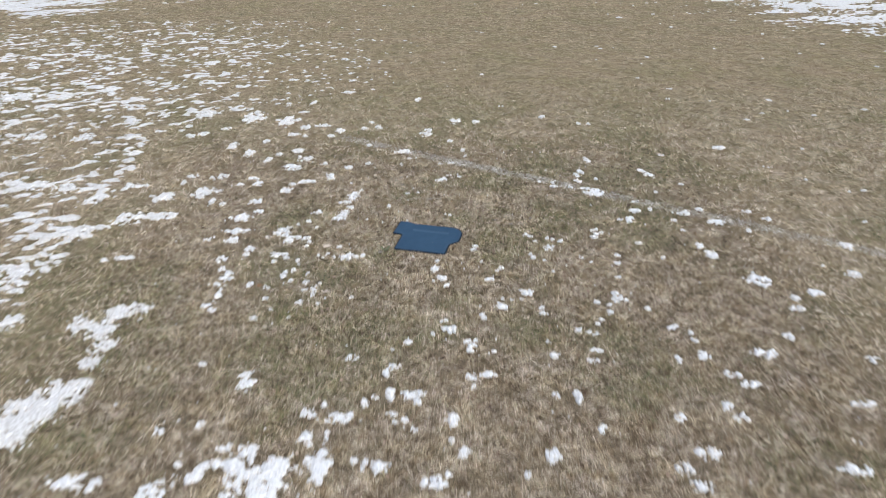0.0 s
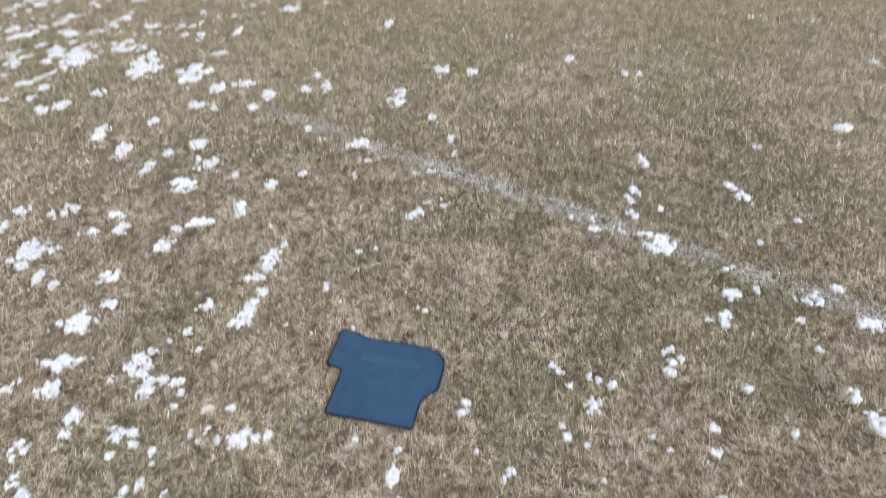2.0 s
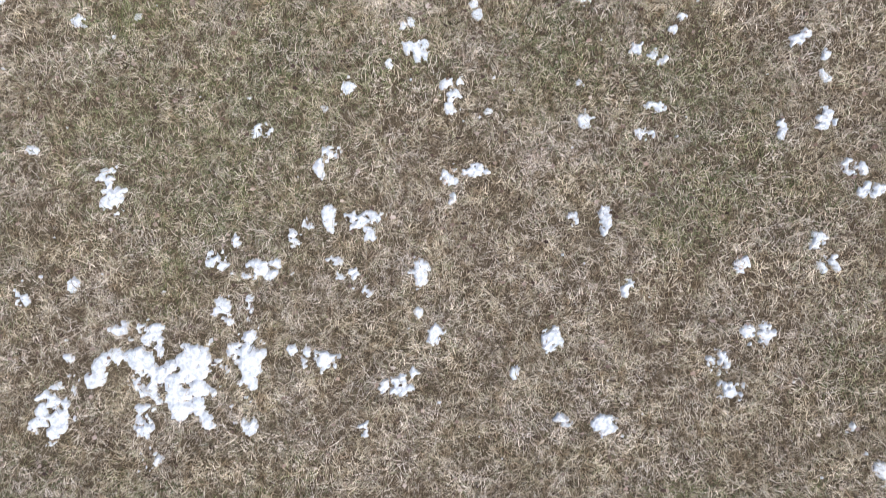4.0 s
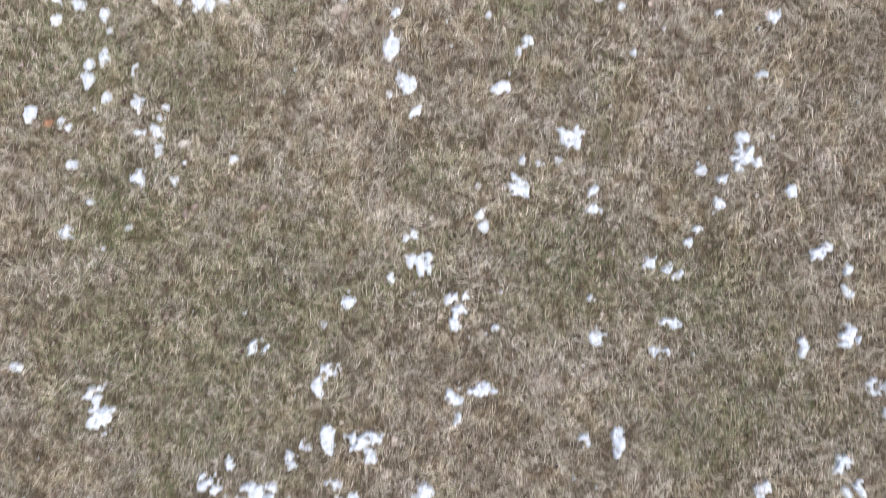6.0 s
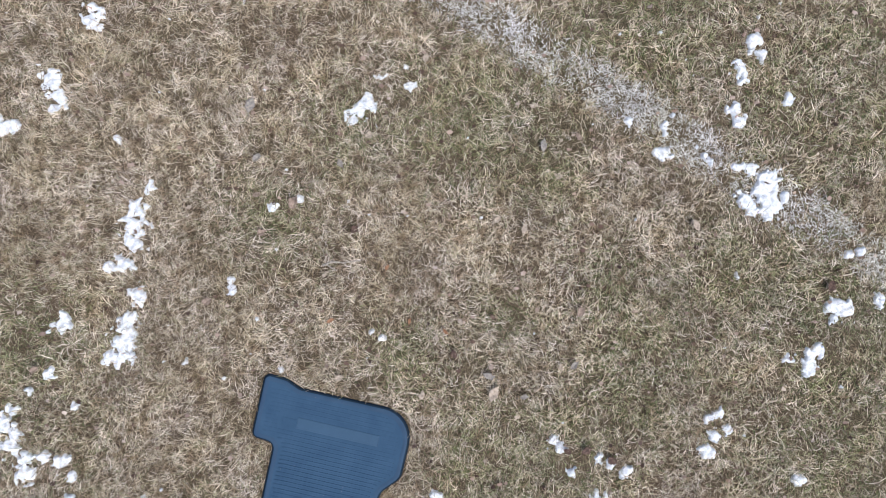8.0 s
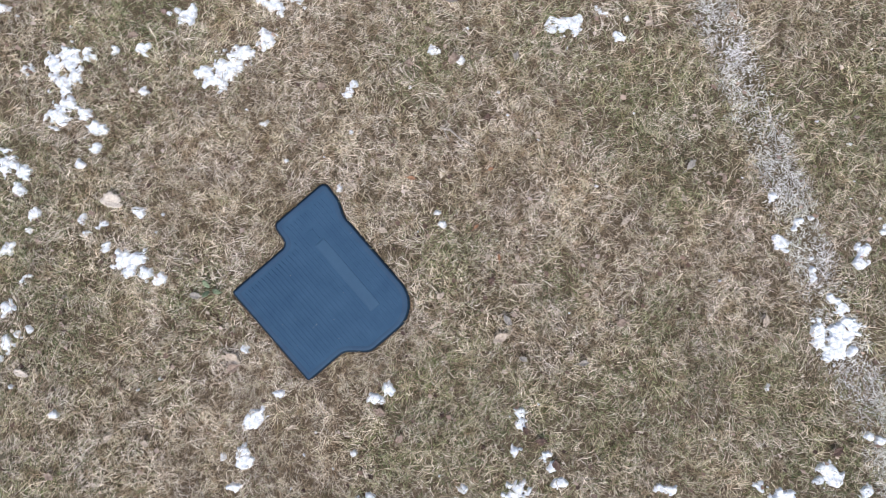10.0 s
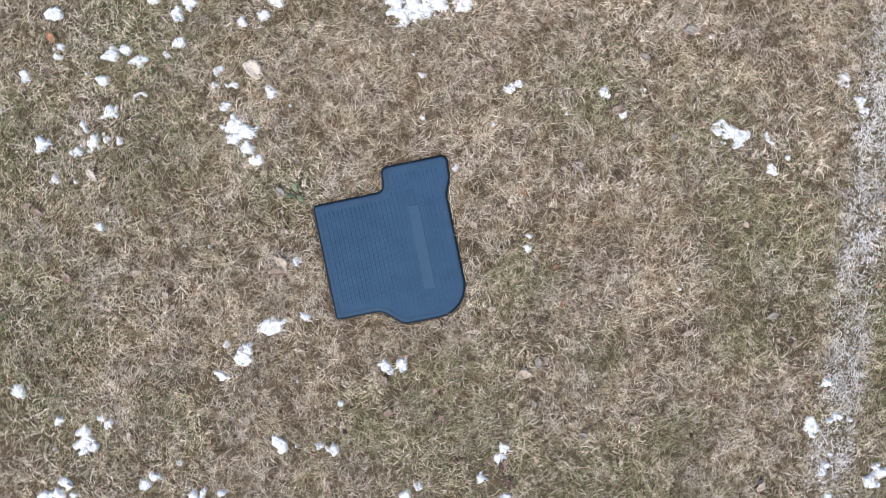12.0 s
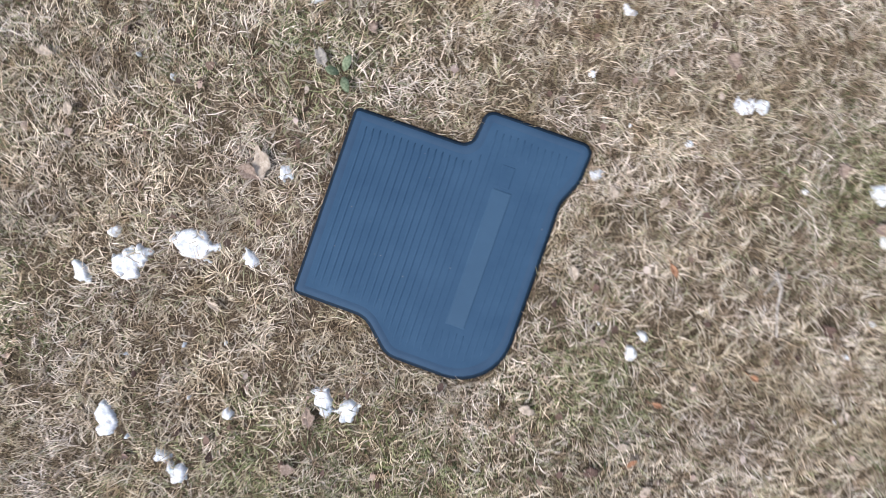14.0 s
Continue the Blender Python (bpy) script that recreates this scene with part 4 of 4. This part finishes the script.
def lobed_snow(lobes, seed):
    """A patch that has melted down to several lobes grown together."""
    ls = np.array(lobes) / 100
    x0, y0, x1, y1 = (ls[:, 0] - 1.5 * ls[:, 2]).min(), (ls[:, 1] - 1.5 * ls[:, 2]).min(), (ls[:, 0] + 1.5 * ls[:, 2]).max(), (ls[:, 1] + 1.5 * ls[:, 2]).max()
    cell = max(0.0026, max(x1 - x0, y1 - y0) / 120)
    gx, gy = np.meshgrid(np.linspace(x0, x1, int((x1 - x0) / cell) + 4), np.linspace(y0, y1, int((y1 - y0) / cell) + 4))
    rng = np.random.RandomState(seed)
    gx = gx + rng.uniform(-0.3, 0.3, gx.shape) * cell
    gy = gy + rng.uniform(-0.3, 0.3, gy.shape) * cell
    px, py = gx + seed * 0.37, gy + seed * 0.11
    f = np.full(gx.shape, -1.0)
    for dx, dy, r in ls:
        lean = 0.35 * (dx + dy) / r if len(ls) > 1 else 0.5
        ex, ey = (gx - dx) / (1.05 * r), (gy - dy) / (1.05 * r)
        f = np.maximum(f, 0.62 - 0.62 * (ex * ex + ey * ey - 0.5 * math.sin(lean + seed) * ex * ey))
    f = f + (1 - 0.5 * np.clip(f / 0.5, 0, 1)) * (1.6 * (vnoise(px, py, 0.016, seed) - 0.5) + 0.9 * (vnoise(px, py, 0.0085, seed + 3) - 0.5) + 0.4 * (vnoise(px, py, 0.0045, seed + 6) - 0.5))
    f = f + 1.2 * min(1, max(0, ls[:, 2].max() / 0.03 - 1)) * (vnoise(px, py, 0.045, seed + 13) - 0.5)
    tall = 0.009 + 0.09 * min(0.05, ls[:, 2].max())
    top = tall * (1 - np.exp(-3.2 * np.clip(f, 0, 2))) * (0.78 + 0.30 * vnoise(px, py, 0.012, seed + 9) + 0.16 * vnoise(px, py, 0.005, seed + 11)) + 0.003
    return trimmed(gx, gy, np.where(f > 0, top, -0.004), f)


number = 0
for batch in LOBED_LISTS:
    for sx, sy, *lobes in batch:
        number += 1
        lay_snow(sx, sy, *lobed_snow(lobes, 300 + number))
number = 0
for batch in SNOW_LISTS:
    for sx, sy, sw, sh in batch:
        number += 1
        w, h = patch_size(sw, sh)
        if sy > 1.3:
            w, h = 0.88 * w, 0.88 * h
        big = max(w, h)
        verts, tris = snow_field(0, 0, w, h, max(0.0030, big / 36), number, 0.011 + 0.02 * min(big, 0.2), 0.40 + 1.5 * min(big, 0.3), 0.013 + 0.10 * min(big, 0.25))
        if len(tris) < 4:
            verts, tris = snow_field(0, 0, w, h, 0.0026, number, 0.02, 0.2)
        lay_snow(sx, sy, verts, tris)


# the 280 largest of the lawn that the walk crosses are things of their own
near_snow = sorted((p for p in snow_found if abs(p[0] - 0.3) < 2.2 and -2.6 < p[1] < 2.2), key=lambda p: -p[4])[:280]
chosen = {id(p) for p in near_snow}
for sx, sy, v, t, big in near_snow:
    ob = tri_mesh("snow_patch", v, t, snow_thin if sy > 1.4 or sx < -1.5 else snow_white, True)
    ob.location = (sx, sy, 0)
    tagged(ob, "wide ragged patch of melting white snow on grass" if big > 0.10 else "small crumbly clump of white snow on dry grass" if big > 0.04 else
           "tiny crumb of white snow between grass blades", "snow patch", "snow patches on the lawn")


def joined(pieces):
    v, t, k = [], [], 0
    for verts, tris in pieces:
        v.append(verts)
        t.append(tris + k)
        k += len(verts)
    return np.concatenate(v), np.concatenate(t)


def snow_cover(name, x0, x1, y0, y1, cell, amount, seed, label, stretch=1.0, tall=0.018, lump=0.125):
    """Lying snow that has melted into ragged, holed remnants; amount: 0 half covered, below it less."""
    nx, ny = int((x1 - x0) / cell), int((y1 - y0) / cell)
    gx, gy = np.meshgrid(np.linspace(x0, x1, nx), np.linspace(y0, y1, ny))
    rng = np.random.RandomState(seed)
    gx = gx + rng.uniform(-0.3, 0.3, gx.shape) * cell
    gy = gy + rng.uniform(-0.3, 0.3, gy.shape) * cell
    u, v = (0.82 * gx + 0.57 * gy) / stretch, 0.82 * gy - 0.57 * gx
    f = 4.2 * (fbm(u, v, lump, seed) - 0.5) + 2.3 * (vnoise(u, v, 0.045, seed + 5) - 0.5) + amount(gx, gy)
    z = np.where(f > 0, 0.004 + tall * (1 - np.exp(-2.5 * np.clip(f, 0, 2))), -0.006)
    verts = np.stack([gx, gy, z], -1).reshape(-1, 3)
    a = (np.arange(ny - 1)[:, None] * nx + np.arange(nx - 1)[None]).ravel()
    quads = np.stack([a, a + 1, a + 1 + nx, a + nx], 1)
    quads = quads[(f > 0).ravel()[quads].any(1)]
    tris = np.concatenate([quads[:, [0, 1, 2]], quads[:, [0, 2, 3]]])
    used = np.unique(tris)
    back = np.full(len(verts), -1)
    back[used] = np.arange(len(used))
    return tagged(tri_mesh(name, verts[used], back[tris], snow_thin, True), label, "snow", kind="stuff")


def west_amount(x, y):
    edge = np.clip((-1.0 - 0.06 * y - x) / 1.6, -2, 1)
    a = -1.30 + 0.60 * edge + 0.5 * (vnoise(x, y, 0.9, 8) - 0.5) - 0.5 * np.clip((y - 6.0) / 2.5, 0, 1)
    a = a - 3.0 * np.clip((-1.3 - 1.5 * vnoise(x, y, 0.9, 12) - y) / 1.0, 0, 1) - 2.0 * (y < -1.5) * (x > -2.6 - 0.5 * (-1.5 - y))
    a = np.where((x > -2.15 - 0.6 * vnoise(x, y, 0.5, 15)) & (y < 3.0), -9, a)
    return np.where((x > -1.2) & (y < 3.6), -9, a)


snow_cover("snow_scatter", -7.5, 0.6, -3.8, 9.0, 0.018, west_amount, 41, "ragged melting remnants of snow scattered over the lawn", 1.35, 0.010, 0.085)
snow_cover("snow_sheet", -15.0, -3.5, 8.6, 17.0, 0.05, lambda x, y: np.minimum((-7.2 - x) * 0.6, 0.1) - 0.35 + 0.08 * (y - 11) - 2.2 * np.clip((10.2 - y) / 1.6, 0, 1), 42,
           "thin broken sheet of white snow over grass", 2.0, 0.012, 0.32)
snow_cover("snow_sheet", 3.5, 16.0, 6.5, 17.5, 0.05, lambda x, y: np.minimum(np.minimum((x - 8.3 + 0.3 * (y - 9)) * 0.7, (y - 8.1) * 0.8), 0.3) - 0.15, 43,
           "broad sheet of old white snow with bare holes", 2.0, 0.014, 0.36)

# single small clumps out on the open lawn
rng = np.random.RandomState(77)
pieces = [(p[2] + np.array([p[0], p[1], 0]), p[3]) for p in snow_found if id(p) not in chosen]
for k in range(1100):
    x, y = rng.uniform(-4, 9), rng.uniform(-2.7, 12.5)
    if abs(x - 0.1) > 0.7 * (y + 4.4) + 0.4 or (-2.3 < x < 2.2 and -2.25 < y < 2.95) or x < -1.5:
        continue
    if rng.random_sample() > (0.7 if y < 0.5 else 0.35 if y < 3 else 0.17):
        continue
    w = rng.uniform(0.02, 0.07) if rng.random_sample() < 0.8 else rng.uniform(0.07, 0.11)
    h = w * rng.uniform(0.5, 1.0)
    verts, tris = snow_field(0, 0, w, h, max(0.004, w / 16), 1000 + k, 0.012 + 0.03 * w, 0.8, 0.016 + 0.12 * w)
    if len(tris):
        pieces.append((verts + np.array([x, y, 0]), tris))
verts, tris = joined(pieces)
tagged(tri_mesh("snow_clumps", verts, tris, snow_thin, True), "scattered small clumps and crumbs of melting snow", "snow", kind="stuff")

pieces = []
for k in range(170):
    x, y = rng.uniform(-1.7, 2.2), rng.uniform(-2.6, 1.8)
    u, v = to_mat(x, y)
    if -0.12 < u < 0.44 and -0.03 < v < 0.47:
        continue
    w = rng.uniform(0.006, 0.016)
    verts, tris = snow_field(0, 0, w, w * rng.uniform(0.6, 1), w / 5, 5000 + k, 0.009, 0.2)
    if len(tris):
        pieces.append((verts + np.array([x, y, 0.002]), tris))
verts, tris = joined(pieces)
tagged(tri_mesh("snow_crumbs", verts, tris, snow_white, True), "tiny white snow crumbs caught in the grass", "snow", kind="stuff")


# ---- fallen leaves, weed, twig ----
def fallen_leaf(x, y, long, wide, turn, material, label, seed, lobes=0):
    """A thin dry leaf: toothed edge, pointed tip, folded along its midrib and curled, with a stalk."""
    rng = random.Random(seed)
    bm = bmesh.new()
    n = 26
    fold, curl, twist = rng.uniform(0.15, 0.8), rng.uniform(-7.0, 11.0), rng.uniform(-14.0, 14.0)

    def lift(u, v):
        return 0.017 + fold * abs(v) + curl * u * u + twist * u * v + 0.0016 * math.sin(190 * u + seed) * math.sin(230 * v + 2 * seed)

    reach = []
    for i in range(n):
        a = 2 * math.pi * i / n
        r = 0.86 + (0.05 if i % 2 else 0.0) + rng.uniform(-0.20, 0.07) + (0.25 if i == 0 else 0) + (0.02 + 0.06 * lobes) * math.cos(4 * a + seed)
        if rng.random() < 0.1:
            r *= 0.84
        reach.append((0.5 * long * r * math.cos(a), 0.50 * wide * (1.15 if a < math.pi else 0.8) * r * math.sin(a) * (1 - 0.45 * math.cos(a) ** 2)))
    mid = bm.verts.new((0, 0, lift(0, 0)))
    rings = [[bm.verts.new((u * s, v * s, lift(u * s, v * s))) for u, v in reach] for s in (0.34, 0.68, 1.0)]
    for k in range(n):
        m = (k + 1) % n
        bm.faces.new((mid, rings[0][k], rings[0][m]))
        for a, b in zip(rings, rings[1:]):
            bm.faces.new((a[k], b[k], b[m], a[m]))
    made = bmesh.ops.extrude_face_region(bm, geom=bm.faces[:])
    for g in made["geom"]:
        if isinstance(g, bmesh.types.BMVert):
            g.co.z -= 0.0006
    # the stalk
    rows = [[bm.verts.new((-0.46 * long - s * 0.35 * long, w + 0.1 * s * s * wide, 0.016 + z - 0.006 * s)) for w, z in ((-0.0007, 0), (0.0007, 0), (0, 0.0012))] for s in (0, 0.5, 1)]
    for a, b in zip(rows, rows[1:]):
        for k in range(3):
            bm.faces.new((a[k], a[(k + 1) % 3], b[(k + 1) % 3], b[k]))
    bmesh.ops.recalc_face_normals(bm, faces=bm.faces)
    ob = part("fallen_leaf", bm, material, None, "", True)
    ob.matrix_basis = pose(x, y, 0, 0, 0, turn)
    return tagged(ob, label, "leaf", "fallen leaves on the lawn")


PALE, BROWN, DARK, GREY = ("pale pinkish-tan dead leaf lying on dry grass", "curled brown dead leaf caught in dry grass",
                           "wet dark brown leaf beside melting snow", "grey weathered dead leaf lying on grass")
LEAVES_WEST = [(-0.63, -0.15, 0.078, 0.064, 20, pale_leaf, PALE, 1), (-0.56, -0.74, 0.062, 0.028, 15, pale_leaf, PALE, 0),
    (-0.53, -0.94, 0.036, 0.028, 40, brown_leaf, BROWN, 0), (-0.354, 0.794, 0.025, 0.015, 5, tan_leaf, PALE, 1),
    (-0.32, -0.15, 0.03, 0.02, 45, brown_leaf, BROWN, 0), (-0.31, -0.95, 0.04, 0.03, 10, brown_leaf, BROWN, 0),
    (-0.31, 0.50, 0.04, 0.034, 30, brown_leaf, BROWN, 1), (-0.26, -0.24, 0.045, 0.028, 30, grey_leaf, GREY, 0),
    (-0.23, -0.75, 0.045, 0.022, 80, tan_leaf, PALE, 0), (-0.181, 1.222, 0.025, 0.015, 79, tan_leaf, PALE, 1),
    (-0.151, 1.103, 0.060, 0.037, 74, grey_leaf, GREY, 0), (-0.146, 0.826, 0.032, 0.020, 0, brown_leaf, BROWN, 0)]
LEAVES_MIDWEST = [(-0.139, 0.940, 0.040, 0.025, 37, grey_leaf, GREY, 1), (-0.13, -0.70, 0.03, 0.024, 10, tan_leaf, PALE, 0),
    (-0.06, 0.31, 0.03, 0.02, 0, tan_leaf, PALE, 0), (-0.058, -0.335, 0.075, 0.042, 10, tan_leaf, PALE, 1),
    (-0.051, 0.403, 0.030, 0.019, 148, tan_leaf, PALE, 0), (-0.04, -0.357, 0.055, 0.034, 70, brown_leaf, BROWN, 1),
    (-0.038, 1.511, 0.020, 0.012, 116, tan_leaf, PALE, 0), (-0.03, 0.80, 0.05, 0.036, 70, brown_leaf, BROWN, 1),
    (0.058, 0.573, 0.025, 0.015, 42, tan_leaf, PALE, 0), (0.09, 0.25, 0.036, 0.024, 15, tan_leaf, PALE, 0),
    (0.119, 0.917, 0.035, 0.022, 111, grey_leaf, GREY, 1), (0.21, 1.0, 0.035, 0.028, 20, tan_leaf, PALE, 1)]
LEAVES_MIDDLE = [(0.21, -0.40, 0.035, 0.018, 60, tan_leaf, PALE, 0), (0.35, 0.19, 0.04, 0.022, 80, tan_leaf, PALE, 0),
    (0.39, 1.23, 0.035, 0.024, 70, tan_leaf, PALE, 0), (0.40, -0.21, 0.045, 0.03, 10, brown_leaf, BROWN, 0),
    (0.40, 0.37, 0.03, 0.018, 100, tan_leaf, PALE, 0), (0.450, 0.748, 0.020, 0.012, 163, brown_leaf, BROWN, 1),
    (0.476, 0.419, 0.030, 0.019, 126, tan_leaf, PALE, 0), (0.50, -0.24, 0.035, 0.03, 100, brown_leaf, BROWN, 0),
    (0.561, 0.246, 0.045, 0.028, 153, grey_leaf, GREY, 1), (0.575, 0.19, 0.062, 0.036, 60, tan_leaf, PALE, 0),
    (0.595, 0.73, 0.04, 0.022, 40, tan_leaf, PALE, 0), (0.668, 0.176, 0.035, 0.022, 10, grey_leaf, GREY, 0)]
LEAVES_MIDEAST = [(0.68, 0.70, 0.055, 0.02, 75, tan_leaf, PALE, 0), (0.716, 1.076, 0.030, 0.019, 15, tan_leaf, PALE, 1),
    (0.744, 0.956, 0.045, 0.028, 84, grey_leaf, GREY, 0), (0.784, 0.268, 0.030, 0.019, 89, tan_leaf, PALE, 1),
    (0.787, 0.861, 0.030, 0.019, 158, tan_leaf, PALE, 0), (0.798, 0.969, 0.020, 0.012, 52, tan_leaf, PALE, 0),
    (0.80, 0.0, 0.035, 0.022, -30, dark_leaf, DARK, 0), (0.826, 0.272, 0.040, 0.025, 47, grey_leaf, GREY, 1),
    (0.85, 0.44, 0.045, 0.03, 60, brown_leaf, BROWN, 0), (0.852, 0.980, 0.035, 0.022, 121, brown_leaf, BROWN, 1),
    (0.86, 0.0, 0.045, 0.03, 30, dark_leaf, DARK, 1), (1.21, 0.70, 0.05, 0.024, 120, tan_leaf, PALE, 0)]
RUST = "rusty brown crumpled dead leaf caught in dry grass"
LEAVES_RUST = [(0.071, 0.431, 0.030, 0.016, 25, rust_leaf, RUST, 0), (0.317, 0.424, 0.022, 0.014, 80, rust_leaf, RUST, 1), (0.428, 0.388, 0.026, 0.013, 130, rust_leaf, RUST, 0),
    (0.252, 0.592, 0.022, 0.014, 60, rust_leaf, RUST, 0), (-0.986, -0.661, 0.045, 0.030, 15, rust_leaf, RUST, 1), (0.155, 0.712, 0.034, 0.026, 40, dark_leaf, DARK, 1),
    (0.452, 0.318, 0.036, 0.024, 110, dark_leaf, DARK, 0), (1.625, 0.500, 0.05, 0.032, 70, dark_leaf, DARK, 1), (0.94, -0.03, 0.045, 0.03, 150, dark_leaf, DARK, 1),
    (-0.56, -0.96, 0.04, 0.026, 95, brown_leaf, BROWN, 1), (-0.86, 0.30, 0.04, 0.025, 35, brown_leaf, BROWN, 0), (-0.135, 0.71, 0.034, 0.028, 20, brown_leaf, BROWN, 1)]
for k, (x, y, long, wide, turn, material, label, lobes) in enumerate(LEAVES_WEST + LEAVES_MIDWEST + LEAVES_MIDDLE + LEAVES_MIDEAST + LEAVES_RUST):
    fallen_leaf(x, y, long, wide, turn, material, label, 3 + k, lobes)


def weed(x, y):
    plant = new("weed")
    plant.location = (x, y, 0)
    tagged(plant, "small broad-leaved green weed beside the mat", "weed")
    for k, (turn, long) in enumerate(((25, 0.036), (150, 0.03), (265, 0.022))):
        bm = bmesh.new()
        rows = []
        for i in range(7):
            s = i / 6
            w = 0.008 * math.sin(math.pi * (0.08 + 0.9 * s)) ** 0.8
            rows.append([bm.verts.new((0.006 + long * s, j * w, 0.008 + 0.02 * math.sin(1.9 * s) + abs(j) * 0.003)) for j in (-1, 0, 1)])
        for a, b in zip(rows, rows[1:]):
            for j in range(2):
                bm.faces.new((a[j], b[j], b[j + 1], a[j + 1]))
        made = bmesh.ops.extrude_face_region(bm, geom=bm.faces[:])
        for g in made["geom"]:
            if isinstance(g, bmesh.types.BMVert):
                g.co.z -= 0.0008
        bmesh.ops.recalc_face_normals(bm, faces=bm.faces)
        ob = part("leaf", bm, green_leaf, plant, "", True)
        ob.rotation_euler = (0, 0, radians(turn))


weed(-0.235, -0.20)


def twig(points, thick, label):
    """A thin bent stick with a taper and a snapped end."""
    bm = bmesh.new()
    rings = []
    for i, p in enumerate(points):
        r = thick * (1 - 0.5 * i / (len(points) - 1)) * (1 + 0.2 * (i % 2))
        way = (Vector(points[min(i + 1, len(points) - 1)]) - Vector(points[max(i - 1, 0)])).normalized()
        side = way.cross(Vector((0, 0, 1))).normalized()
        up = side.cross(way)
        rings.append([bm.verts.new(Vector(p) + side * r * math.cos(a) + up * r * math.sin(a)) for a in [k * math.pi / 3 for k in range(6)]])
    for a, b in zip(rings, rings[1:]):
        for k in range(6):
            bm.faces.new((a[k], a[(k + 1) % 6], b[(k + 1) % 6], b[k]))
    bm.faces.new(rings[0])
    bm.faces.new(list(reversed(rings[-1])))
    bmesh.ops.recalc_face_normals(bm, faces=bm.faces)
    return tagged(part("twig", bm, bark, None, "", True), label, "twig")


twig([(0.055, 0.605, 0.032), (0.085, 0.616, 0.036), (0.12, 0.612, 0.036), (0.172, 0.618, 0.031)], 0.0036, "short weathered grey-brown twig lying on the grass")
twig([(0.07, 0.606, 0.034), (0.085, 0.595, 0.036), (0.10, 0.588, 0.033)], 0.0022, "snapped grey-brown twig end lying on the grass")


def tree_stump(x, y):
    """A low, broad cut stump with root flares and rough bark."""
    stump = new("tree_stump")
    stump.location = (x, y, 0)
    tagged(stump, "dark brown weathered tree stump with snow at its foot", "tree stump")
    bm = bmesh.new()
    rings = []
    for z, r in ((-0.02, 0.50), (0.06, 0.44), (0.18, 0.37), (0.36, 0.33), (0.55, 0.32)):
        ring = []
        for k in range(36):
            a = 2 * math.pi * k / 36
            flare = 1 + 0.22 * max(0, 1 - z / 0.25) * math.cos(5 * a + 0.6) + 0.05 * math.sin(17 * a + 3 * z) + 0.03 * math.sin(29 * a)
            ring.append(bm.verts.new((r * flare * math.cos(a), r * flare * math.sin(a), z)))
        rings.append(ring)
    for a, b in zip(rings, rings[1:]):
        for k in range(36):
            bm.faces.new((a[k], a[(k + 1) % 36], b[(k + 1) % 36], b[k]))
    part("trunk", bm, stump_bark, stump, "dark rough bark", True)
    bm = bmesh.new()
    bm.faces.new([bm.verts.new((0.318 * math.cos(2 * math.pi * k / 36), 0.318 * math.sin(2 * math.pi * k / 36), 0.548)) for k in range(36)])
    part("cut_top", bm, brown_leaf, stump, "weathered brown cut wood")


tree_stump(-4.75, 14.2)

# crumbs of dead leaf all over the near lawn
rng = np.random.RandomState(99)
n = 2200
x, y = rng.uniform(-1.7, 2.2, n), rng.uniform(-2.7, 1.75, n)
u, v = to_mat(x, y)
ok = ~((u > -0.11) & (u < 0.43) & (v > -0.03) & (v < 0.46))
x, y = x[ok], y[ok]
n = len(x)
s = rng.uniform(0.004, 0.012, n)
a = rng.uniform(0, 2 * math.pi, n)
corner = np.zeros((n, 5, 3), np.float32)
for k in range(5):
    ang = a + k * 2 * math.pi / 5
    r = s * rng.uniform(0.55, 1.1, n)
    corner[:, k] = np.stack([x + r * np.cos(ang), y + r * np.sin(ang) * 0.75, rng.uniform(0.004, 0.019, n)], -1)
tris = (np.arange(n)[:, None, None] * 5 + np.array([[0, 1, 2], [0, 2, 3], [0, 3, 4]])[None]).reshape(-1, 3)
tagged(tri_mesh("leaf_litter", corner.reshape(-1, 3), tris, litter_mix), "brown and tan crumbs of dead leaves", "leaf litter", kind="stuff")
